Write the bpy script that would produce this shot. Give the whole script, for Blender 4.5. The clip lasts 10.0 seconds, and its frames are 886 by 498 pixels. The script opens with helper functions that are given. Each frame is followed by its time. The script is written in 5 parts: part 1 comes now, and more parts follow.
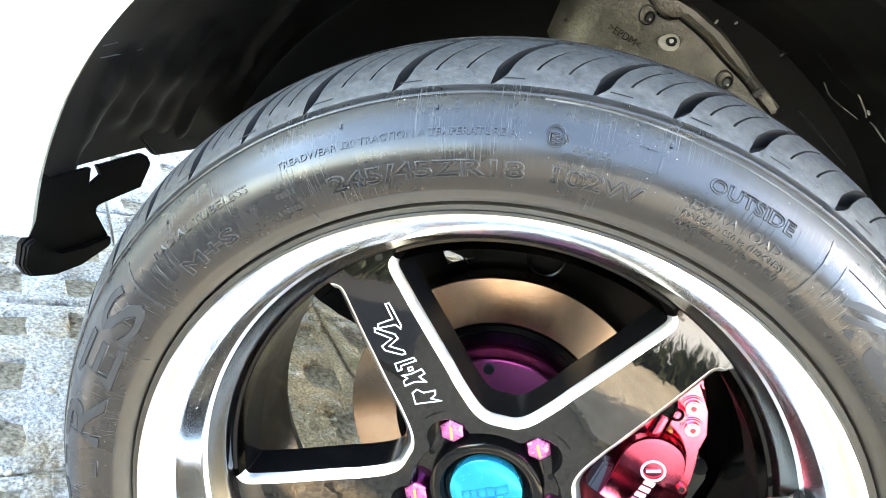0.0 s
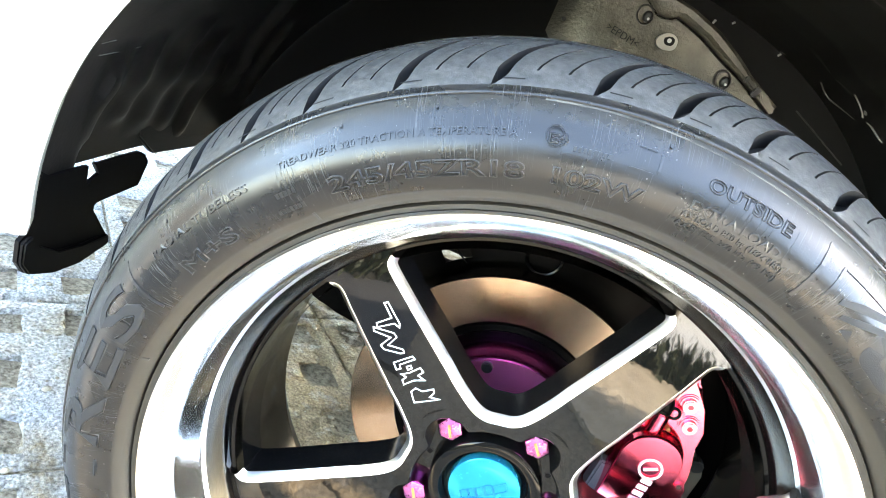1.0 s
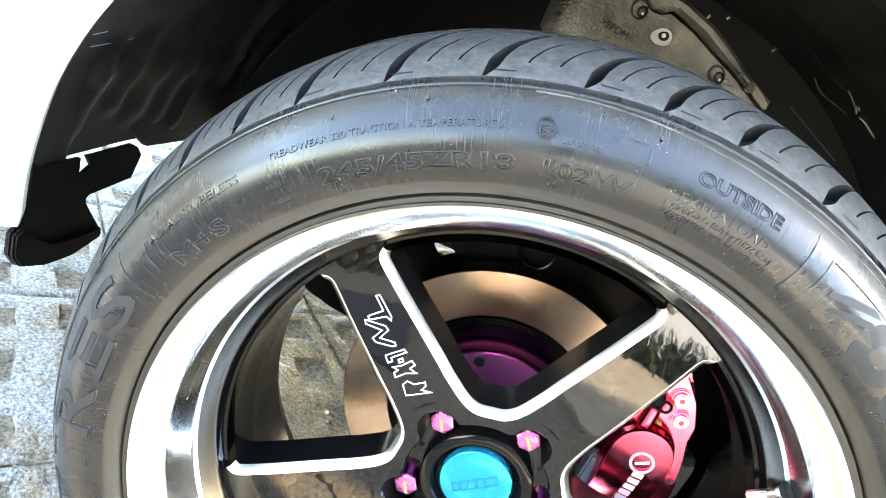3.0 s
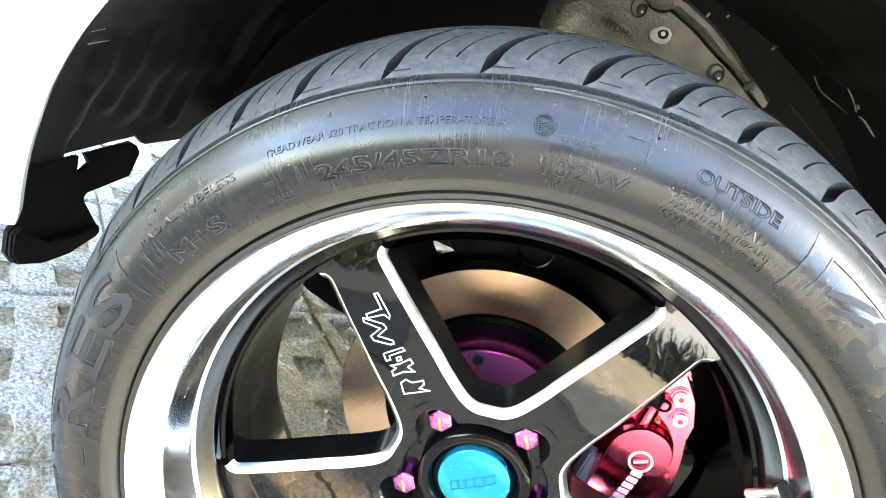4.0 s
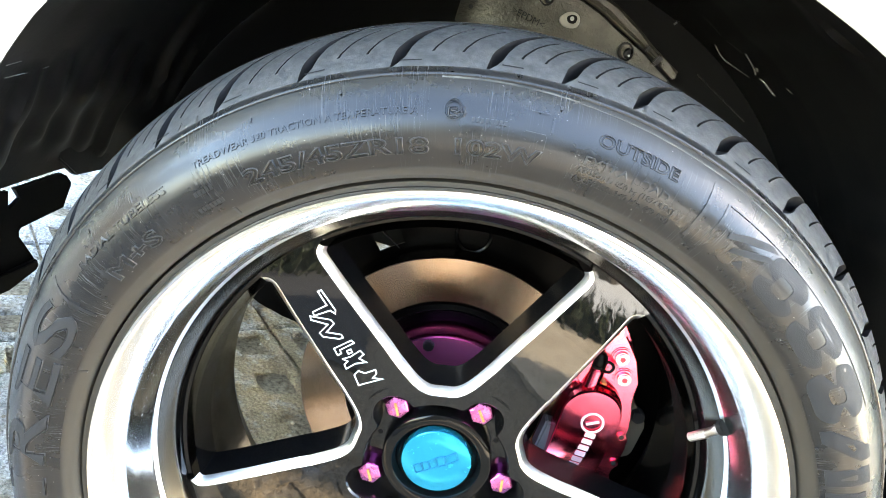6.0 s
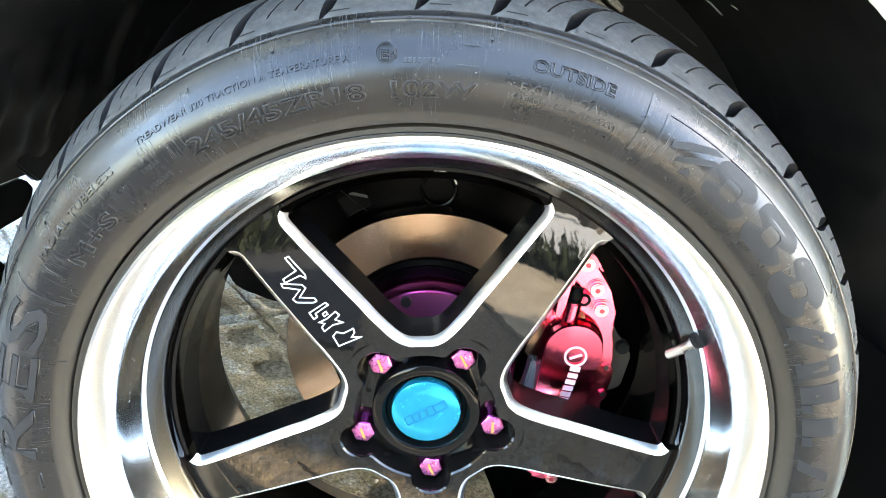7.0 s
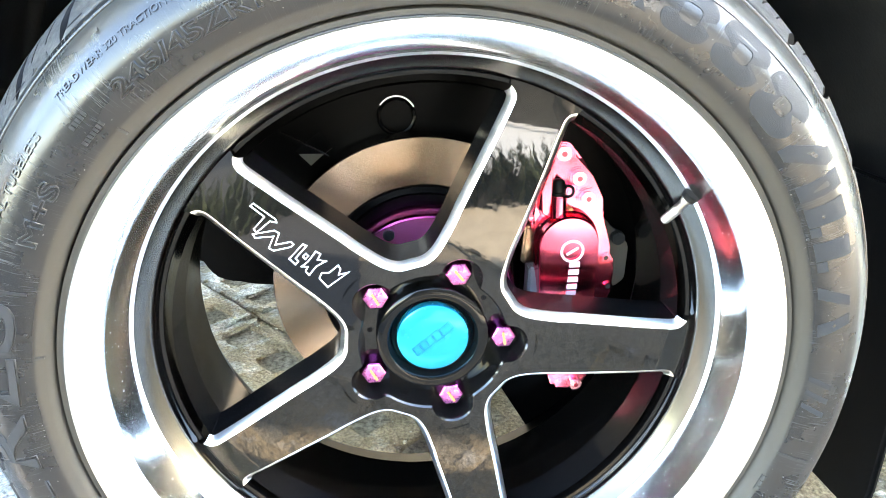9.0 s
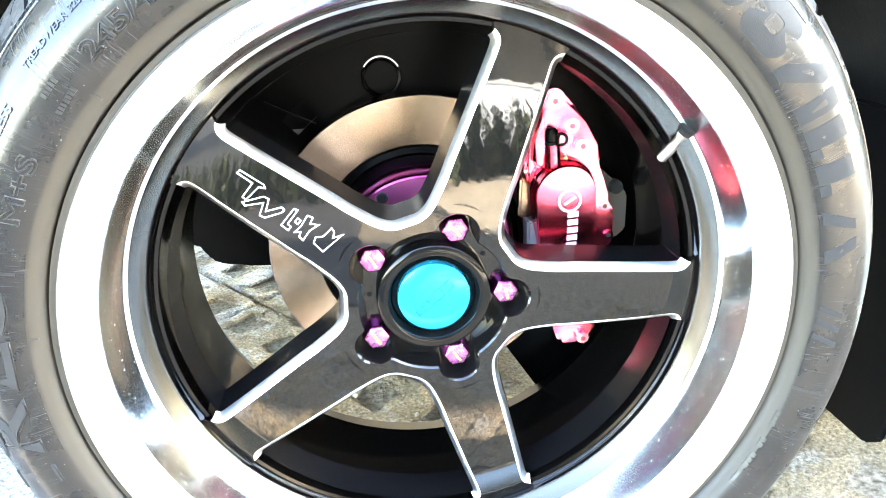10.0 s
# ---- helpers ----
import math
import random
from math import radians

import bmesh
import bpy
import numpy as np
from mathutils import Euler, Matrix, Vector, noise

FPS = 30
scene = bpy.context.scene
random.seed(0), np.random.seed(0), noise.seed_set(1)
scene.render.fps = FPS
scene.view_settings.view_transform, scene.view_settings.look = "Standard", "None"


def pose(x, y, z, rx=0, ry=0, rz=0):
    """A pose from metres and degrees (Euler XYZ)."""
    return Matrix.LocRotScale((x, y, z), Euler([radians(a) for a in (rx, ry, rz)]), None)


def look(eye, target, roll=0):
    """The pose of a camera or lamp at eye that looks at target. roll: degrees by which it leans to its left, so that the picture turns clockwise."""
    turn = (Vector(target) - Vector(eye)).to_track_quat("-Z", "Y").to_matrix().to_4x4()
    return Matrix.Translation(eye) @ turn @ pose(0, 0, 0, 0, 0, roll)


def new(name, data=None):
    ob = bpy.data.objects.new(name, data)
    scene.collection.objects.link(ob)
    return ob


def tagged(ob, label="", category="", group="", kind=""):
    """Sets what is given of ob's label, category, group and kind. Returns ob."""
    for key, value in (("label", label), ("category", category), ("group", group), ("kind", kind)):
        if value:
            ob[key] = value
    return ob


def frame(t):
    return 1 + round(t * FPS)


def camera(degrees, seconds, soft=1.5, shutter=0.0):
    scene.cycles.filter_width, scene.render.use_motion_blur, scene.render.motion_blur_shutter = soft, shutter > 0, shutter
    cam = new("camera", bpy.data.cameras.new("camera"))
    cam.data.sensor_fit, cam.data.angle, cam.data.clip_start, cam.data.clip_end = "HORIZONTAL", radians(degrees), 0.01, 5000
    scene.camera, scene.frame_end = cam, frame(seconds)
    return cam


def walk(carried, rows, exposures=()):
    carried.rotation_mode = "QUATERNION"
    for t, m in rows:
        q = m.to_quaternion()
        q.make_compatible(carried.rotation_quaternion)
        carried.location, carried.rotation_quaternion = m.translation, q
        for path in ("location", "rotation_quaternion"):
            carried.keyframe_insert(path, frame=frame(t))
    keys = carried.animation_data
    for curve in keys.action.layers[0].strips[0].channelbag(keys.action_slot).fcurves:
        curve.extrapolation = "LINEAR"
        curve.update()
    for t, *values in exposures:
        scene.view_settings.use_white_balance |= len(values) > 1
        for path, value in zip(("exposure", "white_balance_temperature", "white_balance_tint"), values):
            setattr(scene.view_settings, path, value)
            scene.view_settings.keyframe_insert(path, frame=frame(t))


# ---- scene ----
EXPOSURES = [
    (0, 4.74, 7800, 9), (5, 4.62, 7800, 9), (5.7, 4.42, 7800, 9), (7.0, 4.30, 7600, 9), (7.5, 4.78, 7500, 9),
    (8.0, 5.92, 7450, 9), (8.5, 5.18, 7450, 9), (9.0, 4.92, 7450, 9), (10, 5.44, 7450, 9),
]
cam = camera(67.25, 10.0, soft=0.9)
# seconds, eye in metres, turn in degrees
PATH = [
    (0, -0.0929, -0.4383, 0.6622, 68.34, -21.83, 10.07),
    (0.5, -0.0919, -0.4383, 0.6616, 68.35, -21.69, 10.02),
    (1, -0.0956, -0.4390, 0.6625, 68.25, -22.09, 9.74),
    (1.5, -0.0957, -0.4398, 0.6632, 68.28, -22.31, 9.63),
    (2, -0.0941, -0.4399, 0.6624, 68.21, -22.30, 9.51),
    (2.5, -0.0924, -0.4398, 0.6620, 68.11, -22.33, 9.55),
    (4, -0.0891, -0.4384, 0.6610, 67.97, -22.37, 9.64),
    (4.5, -0.0898, -0.4392, 0.6618, 68.03, -22.63, 9.30),
    (5, -0.0908, -0.4405, 0.6618, 68.05, -22.80, 8.88),
    (5.5, -0.0826, -0.4476, 0.6637, 68.87, -21.10, 7.48),
    (5.7, -0.0757, -0.4525, 0.6648, 69.97, -19.65, 5.85),
    (6.8, -0.0541, -0.4704, 0.6482, 70.45, -12.51, 0.35),
    (7, -0.0431, -0.4701, 0.6495, 69.42, -11.01, 0.51),
    (7.5, -0.0437, -0.4728, 0.6358, 69.59, -8.21, -1.76),
    (8, -0.0458, -0.4727, 0.6212, 69.46, -5.32, -3.59),
    (8.5, -0.0357, -0.4698, 0.6089, 68.68, -2.12, -5.09),
    (9, -0.0326, -0.4670, 0.5933, 68.43, 0.41, -5.21),
    (9.5, -0.0316, -0.4654, 0.5807, 67.94, 2.09, -5.60),
    (10, -0.0285, -0.4663, 0.5696, 67.05, 4.34, -6.57),
]
walk(cam, [(t, pose(x, y, z, rx, ry, rz)) for t, x, y, z, rx, ry, rz in PATH], EXPOSURES)
# == end camera ==

# ---- light ----
SUN_TO = Vector((0.84, 0.14, 0.54)).normalized()
world = bpy.data.worlds.new("sky")
scene.world = world
world.use_nodes = True
wn = world.node_tree
sky = wn.nodes.new("ShaderNodeTexSky")
sky.sky_type = "NISHITA"
sky.sun_disc = False
sky.sun_elevation = math.asin(SUN_TO.z)
sky.dust_density = 0.7
sky.sun_rotation = math.atan2(SUN_TO.x, SUN_TO.y)
wn.links.new(sky.outputs[0], wn.nodes["Background"].inputs[0])
wn.nodes["Background"].inputs[1].default_value = 0.19
sun = new("sun", bpy.data.lights.new("sun", "SUN"))
sun.data.energy, sun.data.angle, sun.data.color = 4.3, radians(0.5), (1.0, 0.965, 0.91)
sun.matrix_world = look(SUN_TO * 10, (0, 0, 0))

HUB = Vector((0, 0, 0.333))


# ---- materials ----
def material(name, color, rough=0.5, metal=0.0, **more):
    m = bpy.data.materials.new(name)
    m.use_nodes = True
    b = m.node_tree.nodes["Principled BSDF"]
    b.inputs["Base Color"].default_value = (*color, 1)
    b.inputs["Roughness"].default_value = rough
    b.inputs["Metallic"].default_value = metal
    for key, value in more.items():
        b.inputs[key.replace("_", " ")].default_value = value
    return m


def node(m, kind, **values):
    n = m.node_tree.nodes.new("ShaderNode" + kind)
    for key, value in values.items():
        n.inputs[key.replace("_", " ")].default_value = value
    return n


def wire(m, a, b):
    m.node_tree.links.new(a, b)


def bsdf(m):
    return m.node_tree.nodes["Principled BSDF"]


def noise_of(m, scale, detail=4.0, rough=0.6, coords="Object"):
    tc = node(m, "TexCoord")
    n = node(m, "TexNoise", Scale=scale, Detail=detail, Roughness=rough)
    wire(m, tc.outputs[coords], n.inputs["Vector"])
    return n.outputs["Fac"]


def ramp(m, fac, stops):
    r = node(m, "ValToRGB")
    e = r.color_ramp.elements
    while len(e) < len(stops):
        e.new(0.5)
    for el, (p, c) in zip(e, stops):
        el.position, el.color = p, (*c, 1) if len(c) == 3 else c
    wire(m, fac, r.inputs[0])
    return r.outputs[0]


def bump(m, fac, strength, distance):
    b = node(m, "Bump", Strength=strength, Distance=distance)
    wire(m, fac, b.inputs["Height"])
    old = bsdf(m).inputs["Normal"]
    if old.is_linked:
        wire(m, old.links[0].from_socket, b.inputs["Normal"])
    wire(m, b.outputs[0], old)


def tint(m, scale, low, high, lo=0.35, hi=0.65, detail=4.0):
    wire(m, ramp(m, noise_of(m, scale, detail), [(lo, low), (hi, high)]), bsdf(m).inputs["Base Color"])


def gloss(m, scale, low, high, lo=0.35, hi=0.65):
    wire(m, ramp(m, noise_of(m, scale), [(lo, (low,) * 3), (hi, (high,) * 3)]), bsdf(m).inputs["Roughness"])


rubber = material("rubber", (0.010, 0.010, 0.011), 0.34, 0.0, Specular_IOR_Level=0.46)
bump(rubber, noise_of(rubber, 900, 3), 0.20, 0.0004)
bump(rubber, noise_of(rubber, 30, 2), 0.10, 0.004)


def radial(m, scale, lo, hi):
    """Fine streaks that run out from the axle."""
    tc = node(m, "TexCoord")
    sp = node(m, "SeparateXYZ")
    wire(m, tc.outputs["Object"], sp.inputs[0])
    at = node(m, "Math")
    at.operation = "ARCTAN2"
    wire(m, sp.outputs["Z"], at.inputs[0])
    wire(m, sp.outputs["X"], at.inputs[1])
    cb = node(m, "CombineXYZ")
    wire(m, at.outputs[0], cb.inputs["X"])
    ln = node(m, "VectorMath")
    ln.operation = "LENGTH"
    flat = node(m, "CombineXYZ")
    wire(m, sp.outputs["X"], flat.inputs["X"])
    wire(m, sp.outputs["Z"], flat.inputs["Y"])
    wire(m, flat.outputs[0], ln.inputs[0])
    wire(m, ln.outputs["Value"], cb.inputs["Y"])
    n = node(m, "TexNoise", Scale=scale, Detail=3.0)
    wire(m, cb.outputs[0], n.inputs["Vector"])
    return ramp(m, n.outputs["Fac"], [(lo, (0, 0, 0)), (hi, (1, 1, 1))]), ln.outputs["Value"]


def ring_noise(m, turns, along, detail=3.0):
    """Noise in wheel coordinates: cells per radian round the axle, cells per metre outward."""
    tc = node(m, "TexCoord")
    sp = node(m, "SeparateXYZ")
    wire(m, tc.outputs["Object"], sp.inputs[0])
    at = node(m, "Math")
    at.operation = "ARCTAN2"
    wire(m, sp.outputs["Z"], at.inputs[0])
    wire(m, sp.outputs["X"], at.inputs[1])
    flat = node(m, "CombineXYZ")
    wire(m, sp.outputs["X"], flat.inputs["X"])
    wire(m, sp.outputs["Z"], flat.inputs["Y"])
    ln = node(m, "VectorMath")
    ln.operation = "LENGTH"
    wire(m, flat.outputs[0], ln.inputs[0])
    cb = node(m, "CombineXYZ")
    for source, factor, slot in ((at.outputs[0], turns, "X"), (ln.outputs["Value"], along, "Y")):
        mul = node(m, "Math")
        mul.operation = "MULTIPLY"
        mul.inputs[1].default_value = factor
        wire(m, source, mul.inputs[0])
        wire(m, mul.outputs[0], cb.inputs[slot])
    n = node(m, "TexNoise", Scale=1.0, Detail=detail)
    wire(m, cb.outputs[0], n.inputs["Vector"])
    return n.outputs["Fac"]


# scuffs that run out from the axle, in clusters, on the tyre's side
scuff = ramp(rubber, ring_noise(rubber, 420, 45), [(0.58, (0, 0, 0)), (0.72, (1, 1, 1))])
where = ramp(rubber, ring_noise(rubber, 9, 40, 2.0), [(0.44, (0, 0, 0)), (0.62, (1, 1, 1))])
dusty = node(rubber, "MixRGB")
dusty.inputs["Color2"].default_value = (0.22, 0.21, 0.20, 1)
wire(rubber, ramp(rubber, noise_of(rubber, 650, 1, 0.5), [(0.765, (0, 0, 0)), (0.80, (1, 1, 1))]), dusty.inputs["Fac"])
both = node(rubber, "MixRGB", Fac=1.0)
both.blend_type = "MULTIPLY"
wire(rubber, scuff, both.inputs["Color1"])
wire(rubber, where, both.inputs["Color2"])
wire(rubber, ramp(rubber, both.outputs[0], [(0.0, (0.010, 0.0098, 0.0098)), (1.0, (0.06, 0.062, 0.066))]), dusty.inputs["Color1"])
bead_dirt = node(rubber, "MixRGB")
bead_dirt.inputs["Color2"].default_value = (0.026, 0.022, 0.016, 1)
_, rubber_r = radial(rubber, 10, 0.3, 0.7)
near_bead = node(rubber, "MapRange")
near_bead.inputs["From Min"].default_value, near_bead.inputs["From Max"].default_value = 0.2600, 0.2572
wire(rubber, rubber_r, near_bead.inputs["Value"])
wire(rubber, near_bead.outputs[0], bead_dirt.inputs["Fac"])
wire(rubber, dusty.outputs[0], bead_dirt.inputs["Color1"])
wire(rubber, bead_dirt.outputs[0], bsdf(rubber).inputs["Base Color"])
film = ramp(rubber, noise_of(rubber, 22, 5), [(0.35, (0.21, 0.21, 0.21)), (0.68, (0.38, 0.38, 0.38))])
more = node(rubber, "MixRGB", Fac=0.35)
more.blend_type = "ADD"
wire(rubber, film, more.inputs["Color1"])
wire(rubber, both.outputs[0], more.inputs["Color2"])
dull = node(rubber, "MixRGB")
dull.inputs["Color2"].default_value = (0.58, 0.58, 0.58, 1)
wire(rubber, near_bead.outputs[0], dull.inputs["Fac"])
wire(rubber, more.outputs[0], dull.inputs["Color1"])
wire(rubber, dull.outputs[0], bsdf(rubber).inputs["Roughness"])
tread_rubber = material("tread_rubber", (0.03, 0.031, 0.034), 0.55)
tint(tread_rubber, 160, (0.021, 0.0208, 0.0205), (0.056, 0.055, 0.053), 0.36, 0.68, 9)
gloss(tread_rubber, 240, 0.34, 0.50)
bump(tread_rubber, noise_of(tread_rubber, 120, 6), 0.35, 0.0015)
bump(tread_rubber, noise_of(tread_rubber, 700, 3), 0.3, 0.0005)
mark_rubber = material("mark_rubber", (0.013, 0.013, 0.0135), 0.36, 0.0, Specular_IOR_Level=0.52)
fine_rubber = material("fine_mark_rubber", (0.016, 0.016, 0.0165), 0.30, 0.0, Specular_IOR_Level=0.50)
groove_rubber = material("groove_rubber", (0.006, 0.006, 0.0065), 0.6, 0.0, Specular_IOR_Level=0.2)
hatched = material("hatched_rubber", (0.020, 0.0205, 0.0215), 0.62, 0.0, Specular_IOR_Level=0.22)
bump(hatched, noise_of(hatched, 1500, 2), 0.5, 0.0004)
polished = material("polished_alloy", (0.93, 0.93, 0.92), 0.16, 1.0)
gloss(polished, 700, 0.21, 0.5, 0.72, 0.78)
brushed = material("brushed_alloy", (0.72, 0.73, 0.70), 0.26, 1.0)
spots = ramp(brushed, noise_of(brushed, 560, 1, 0.5), [(0.745, (0, 0, 0)), (0.765, (1, 1, 1))])
wire(brushed, ramp(brushed, spots, [(0.0, (0.21, 0.21, 0.21)), (1.0, (0.7, 0.7, 0.7))]), bsdf(brushed).inputs["Roughness"])
wire(brushed, ramp(brushed, spots, [(0.0, (1, 1, 1)), (1.0, (0, 0, 0))]), bsdf(brushed).inputs["Metallic"])
wire(brushed, ramp(brushed, spots, [(0.0, (0.70, 0.71, 0.69)), (1.0, (0.9, 0.9, 0.88))]), bsdf(brushed).inputs["Base Color"])
machined = material("machined_alloy", (0.82, 0.82, 0.82), 0.3, 1.0)
black_gloss = material("black_gloss_paint", (0.0045, 0.0042, 0.004), 0.08, 0.0, Specular_IOR_Level=0.50)
collar_black = material("black_collar_lacquer", (0.003, 0.003, 0.003), 0.07, 0.0, Specular_IOR_Level=0.24)
smoked = material("smoked_alloy", (0.09, 0.085, 0.074), 0.26, 1.0)
satin = material("satin_alloy", (0.82, 0.82, 0.80), 0.36, 1.0)
gloss(black_gloss, 700, 0.035, 0.3, 0.72, 0.80)
bump(black_gloss, noise_of(black_gloss, 60, 2), 0.04, 0.002)
barrel_paint = material("gloss_black_barrel", (0.0018, 0.0016, 0.0015), 0.11, 0.0, Specular_IOR_Level=0.34)
side_paint = material("black_spoke_side_paint", (0.003, 0.003, 0.0032), 0.22, 0.0, Specular_IOR_Level=0.14)
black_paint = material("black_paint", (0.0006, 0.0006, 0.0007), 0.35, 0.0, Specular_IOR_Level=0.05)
white_ink = material("white_ink", (0.8, 0.8, 0.8), 0.4)
blue_cap = material("blue_anodised", (0.0, 0.29, 0.48), 0.2, 0.65)
gloss(blue_cap, 120, 0.14, 0.28)
blue_line = material("dark_blue_line", (0.0, 0.12, 0.25), 0.3, 0.4)
purple = material("purple_anodised", (0.52, 0.07, 0.31), 0.26, 1.0)
nut_face = material("pink_anodised", (0.62, 0.17, 0.44), 0.28, 0.9)
gloss(nut_face, 500, 0.22, 0.4)
hat_pink = material("bright_purple", (0.82, 0.18, 0.47), 0.3, 0.9)
brass = material("dull_brass", (0.50, 0.25, 0.08), 0.45, 0.2)
disc_steel = material("brake_steel", (0.50, 0.42, 0.35), 0.27, 1.0)


def turned(m, scale, strength, distance):
    """Fine rings round the axle, as a lathe or a brake pad leaves them."""
    _, radius = radial(m, 10, 0.3, 0.7)
    mul = node(m, "Math")
    mul.operation = "MULTIPLY"
    mul.inputs[1].default_value = scale
    wire(m, radius, mul.inputs[0])
    n = node(m, "TexNoise", Scale=1.0, Detail=4.0)
    n.noise_dimensions = "1D"
    wire(m, mul.outputs[0], n.inputs["W"])
    bump(m, n.outputs["Fac"], strength, distance)
    return n.outputs["Fac"]


wire(disc_steel, ramp(disc_steel, turned(disc_steel, 2400, 0.03, 0.0002), [(0.3, (0.37, 0.285, 0.228)), (0.7, (0.44, 0.345, 0.282))]), bsdf(disc_steel).inputs["Base Color"])
lay = node(disc_steel, "Tangent")
lay.direction_type, lay.axis = "RADIAL", "Y"
wire(disc_steel, lay.outputs[0], bsdf(disc_steel).inputs["Tangent"])
bsdf(disc_steel).inputs["Anisotropic"].default_value = 0.8
old = bsdf(disc_steel).inputs["Base Color"].links[0].from_socket
stained = node(disc_steel, "MixRGB")
stained.blend_type = "MULTIPLY"
wire(disc_steel, ramp(disc_steel, ring_noise(disc_steel, 2.4, 5, 5.0), [(0.36, (1, 1, 1)), (0.60, (0, 0, 0))]), stained.inputs["Fac"])
stained.inputs["Color2"].default_value = (0.60, 0.51, 0.42, 1)
wire(disc_steel, old, stained.inputs["Color1"])
wire(disc_steel, stained.outputs[0], bsdf(disc_steel).inputs["Base Color"])
bump(disc_steel, ring_noise(disc_steel, 260, 60, 2.0), 0.12, 0.0004)
bump(disc_steel, noise_of(disc_steel, 420, 3), 0.05, 0.0004)
turned(machined, 2500, 0.15, 0.0002)
red_metal = material("red_anodised", (0.98, 0.14, 0.24), 0.22, 1.0)
pink_bolt = material("pale_pink_metal", (0.92, 0.40, 0.47), 0.24, 1.0)
bolt_dark = material("dark_red_recess", (0.45, 0.05, 0.08), 0.3, 0.8)
gloss(red_metal, 60, 0.14, 0.24)
pad_grey = material("pad_grey", (0.18, 0.18, 0.19), 0.7)
bump(pad_grey, noise_of(pad_grey, 1200), 0.8, 0.0006)
pad_tan = material("dull_tan_metal", (0.16, 0.14, 0.11), 0.5, 0.6)
pale_pink = material("pale_pink_print", (0.85, 0.55, 0.6), 0.4)
silver = material("silver_bolt", (0.5, 0.5, 0.5), 0.28, 1.0)
steel_dark = material("dark_steel", (0.05, 0.05, 0.05), 0.4, 0.8)
car_white = material("white_car_paint", (0.66, 0.68, 0.58), 0.25, 0.0, Coat_Weight=0.6, Coat_Roughness=0.05)
liner_black = material("black_liner_plastic", (0.006, 0.006, 0.0063), 0.38, 0.0, Specular_IOR_Level=0.32)
underseal = material("black_underseal", (0.0026, 0.0026, 0.0025), 0.6, 0.0, Specular_IOR_Level=0.10)
tint(liner_black, 35, (0.004, 0.004, 0.0043), (0.010, 0.0096, 0.0095))
bump(liner_black, noise_of(liner_black, 300), 0.3, 0.0006)
flap_black = material("black_flap_plastic", (0.002, 0.002, 0.0022), 0.45, 0.0, Specular_IOR_Level=0.12)
panel_grey = material("grey_coated_panel", (0.06, 0.056, 0.046), 0.20, 0.4, Specular_IOR_Level=0.35)
tint(panel_grey, 25, (0.075, 0.072, 0.059), (0.125, 0.117, 0.097))
zinc = material("dull_zinc", (0.34, 0.33, 0.29), 0.34, 0.7)
bump(zinc, noise_of(zinc, 400, 3), 0.2, 0.0008)
bump(panel_grey, noise_of(panel_grey, 330, 2), 0.55, 0.0016)
plant_green = material("dark_leaf", (0.03, 0.045, 0.02), 0.6)
tint(plant_green, 9, (0.02, 0.03, 0.014), (0.05, 0.065, 0.03))
# pale colour for highlights painted into the wheel arch
glint_pale = material("pale_glint_paint", (0.5, 0.5, 0.48), 0.3, 0.5)
asphalt = material("dark_asphalt", (0.05, 0.05, 0.05), 0.9)
tint(asphalt, 60, (0.035, 0.035, 0.036), (0.07, 0.068, 0.066))
bump(asphalt, noise_of(asphalt, 250), 0.6, 0.003)
gravel_mix = material("loose_gravel", (0.35, 0.3, 0.22), 0.9)
tint(gravel_mix, 120, (0.14, 0.115, 0.085), (0.62, 0.55, 0.43), 0.3, 0.7, 3)
pale_concrete = material("pale_concrete", (0.70, 0.69, 0.66), 0.85)
tint(pale_concrete, 8, (0.64, 0.63, 0.60), (0.76, 0.75, 0.72))
bump(pale_concrete, noise_of(pale_concrete, 180), 0.4, 0.003)
dry_sand = material("pale_dry_sand", (0.56, 0.45, 0.31), 0.95)
tint(dry_sand, 14, (0.44, 0.35, 0.24), (0.66, 0.55, 0.40), 0.3, 0.7, 8)
bump(dry_sand, noise_of(dry_sand, 90, 6), 0.7, 0.012)
dark_boards = material("dark_stain", (0.05, 0.045, 0.038), 0.8)
tint(dark_boards, 4, (0.03, 0.027, 0.022), (0.07, 0.063, 0.052))
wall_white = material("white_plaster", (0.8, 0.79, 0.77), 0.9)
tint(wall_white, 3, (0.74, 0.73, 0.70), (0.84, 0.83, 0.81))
concrete = material("grey_concrete", (0.35, 0.35, 0.35), 0.9)
speck = noise_of(concrete, 190, 9, 0.72)
stone = ramp(concrete, speck, [(0.37, (0.17, 0.168, 0.163)), (0.50, (0.43, 0.425, 0.415)), (0.64, (0.72, 0.715, 0.70))])
place_of = node(concrete, "NewGeometry")
patches = node(concrete, "TexNoise", Scale=11.0, Detail=8.0, Roughness=0.65)
wire(concrete, place_of.outputs["Position"], patches.inputs["Vector"])
split = node(concrete, "SeparateXYZ")
wire(concrete, place_of.outputs["Position"], split.inputs[0])
under_car = node(concrete, "MapRange")
under_car.inputs["From Min"].default_value, under_car.inputs["From Max"].default_value = -0.50, -0.20
under_car.inputs["To Min"].default_value, under_car.inputs["To Max"].default_value = 0.0, 0.20
wire(concrete, split.outputs["X"], under_car.inputs["Value"])
soiled = node(concrete, "Math")
soiled.operation = "ADD"
wire(concrete, patches.outputs["Fac"], soiled.inputs[0])
wire(concrete, under_car.outputs[0], soiled.inputs[1])
dirt = ramp(concrete, soiled.outputs[0], [(0.47, (0, 0, 0)), (0.66, (1, 1, 1))])
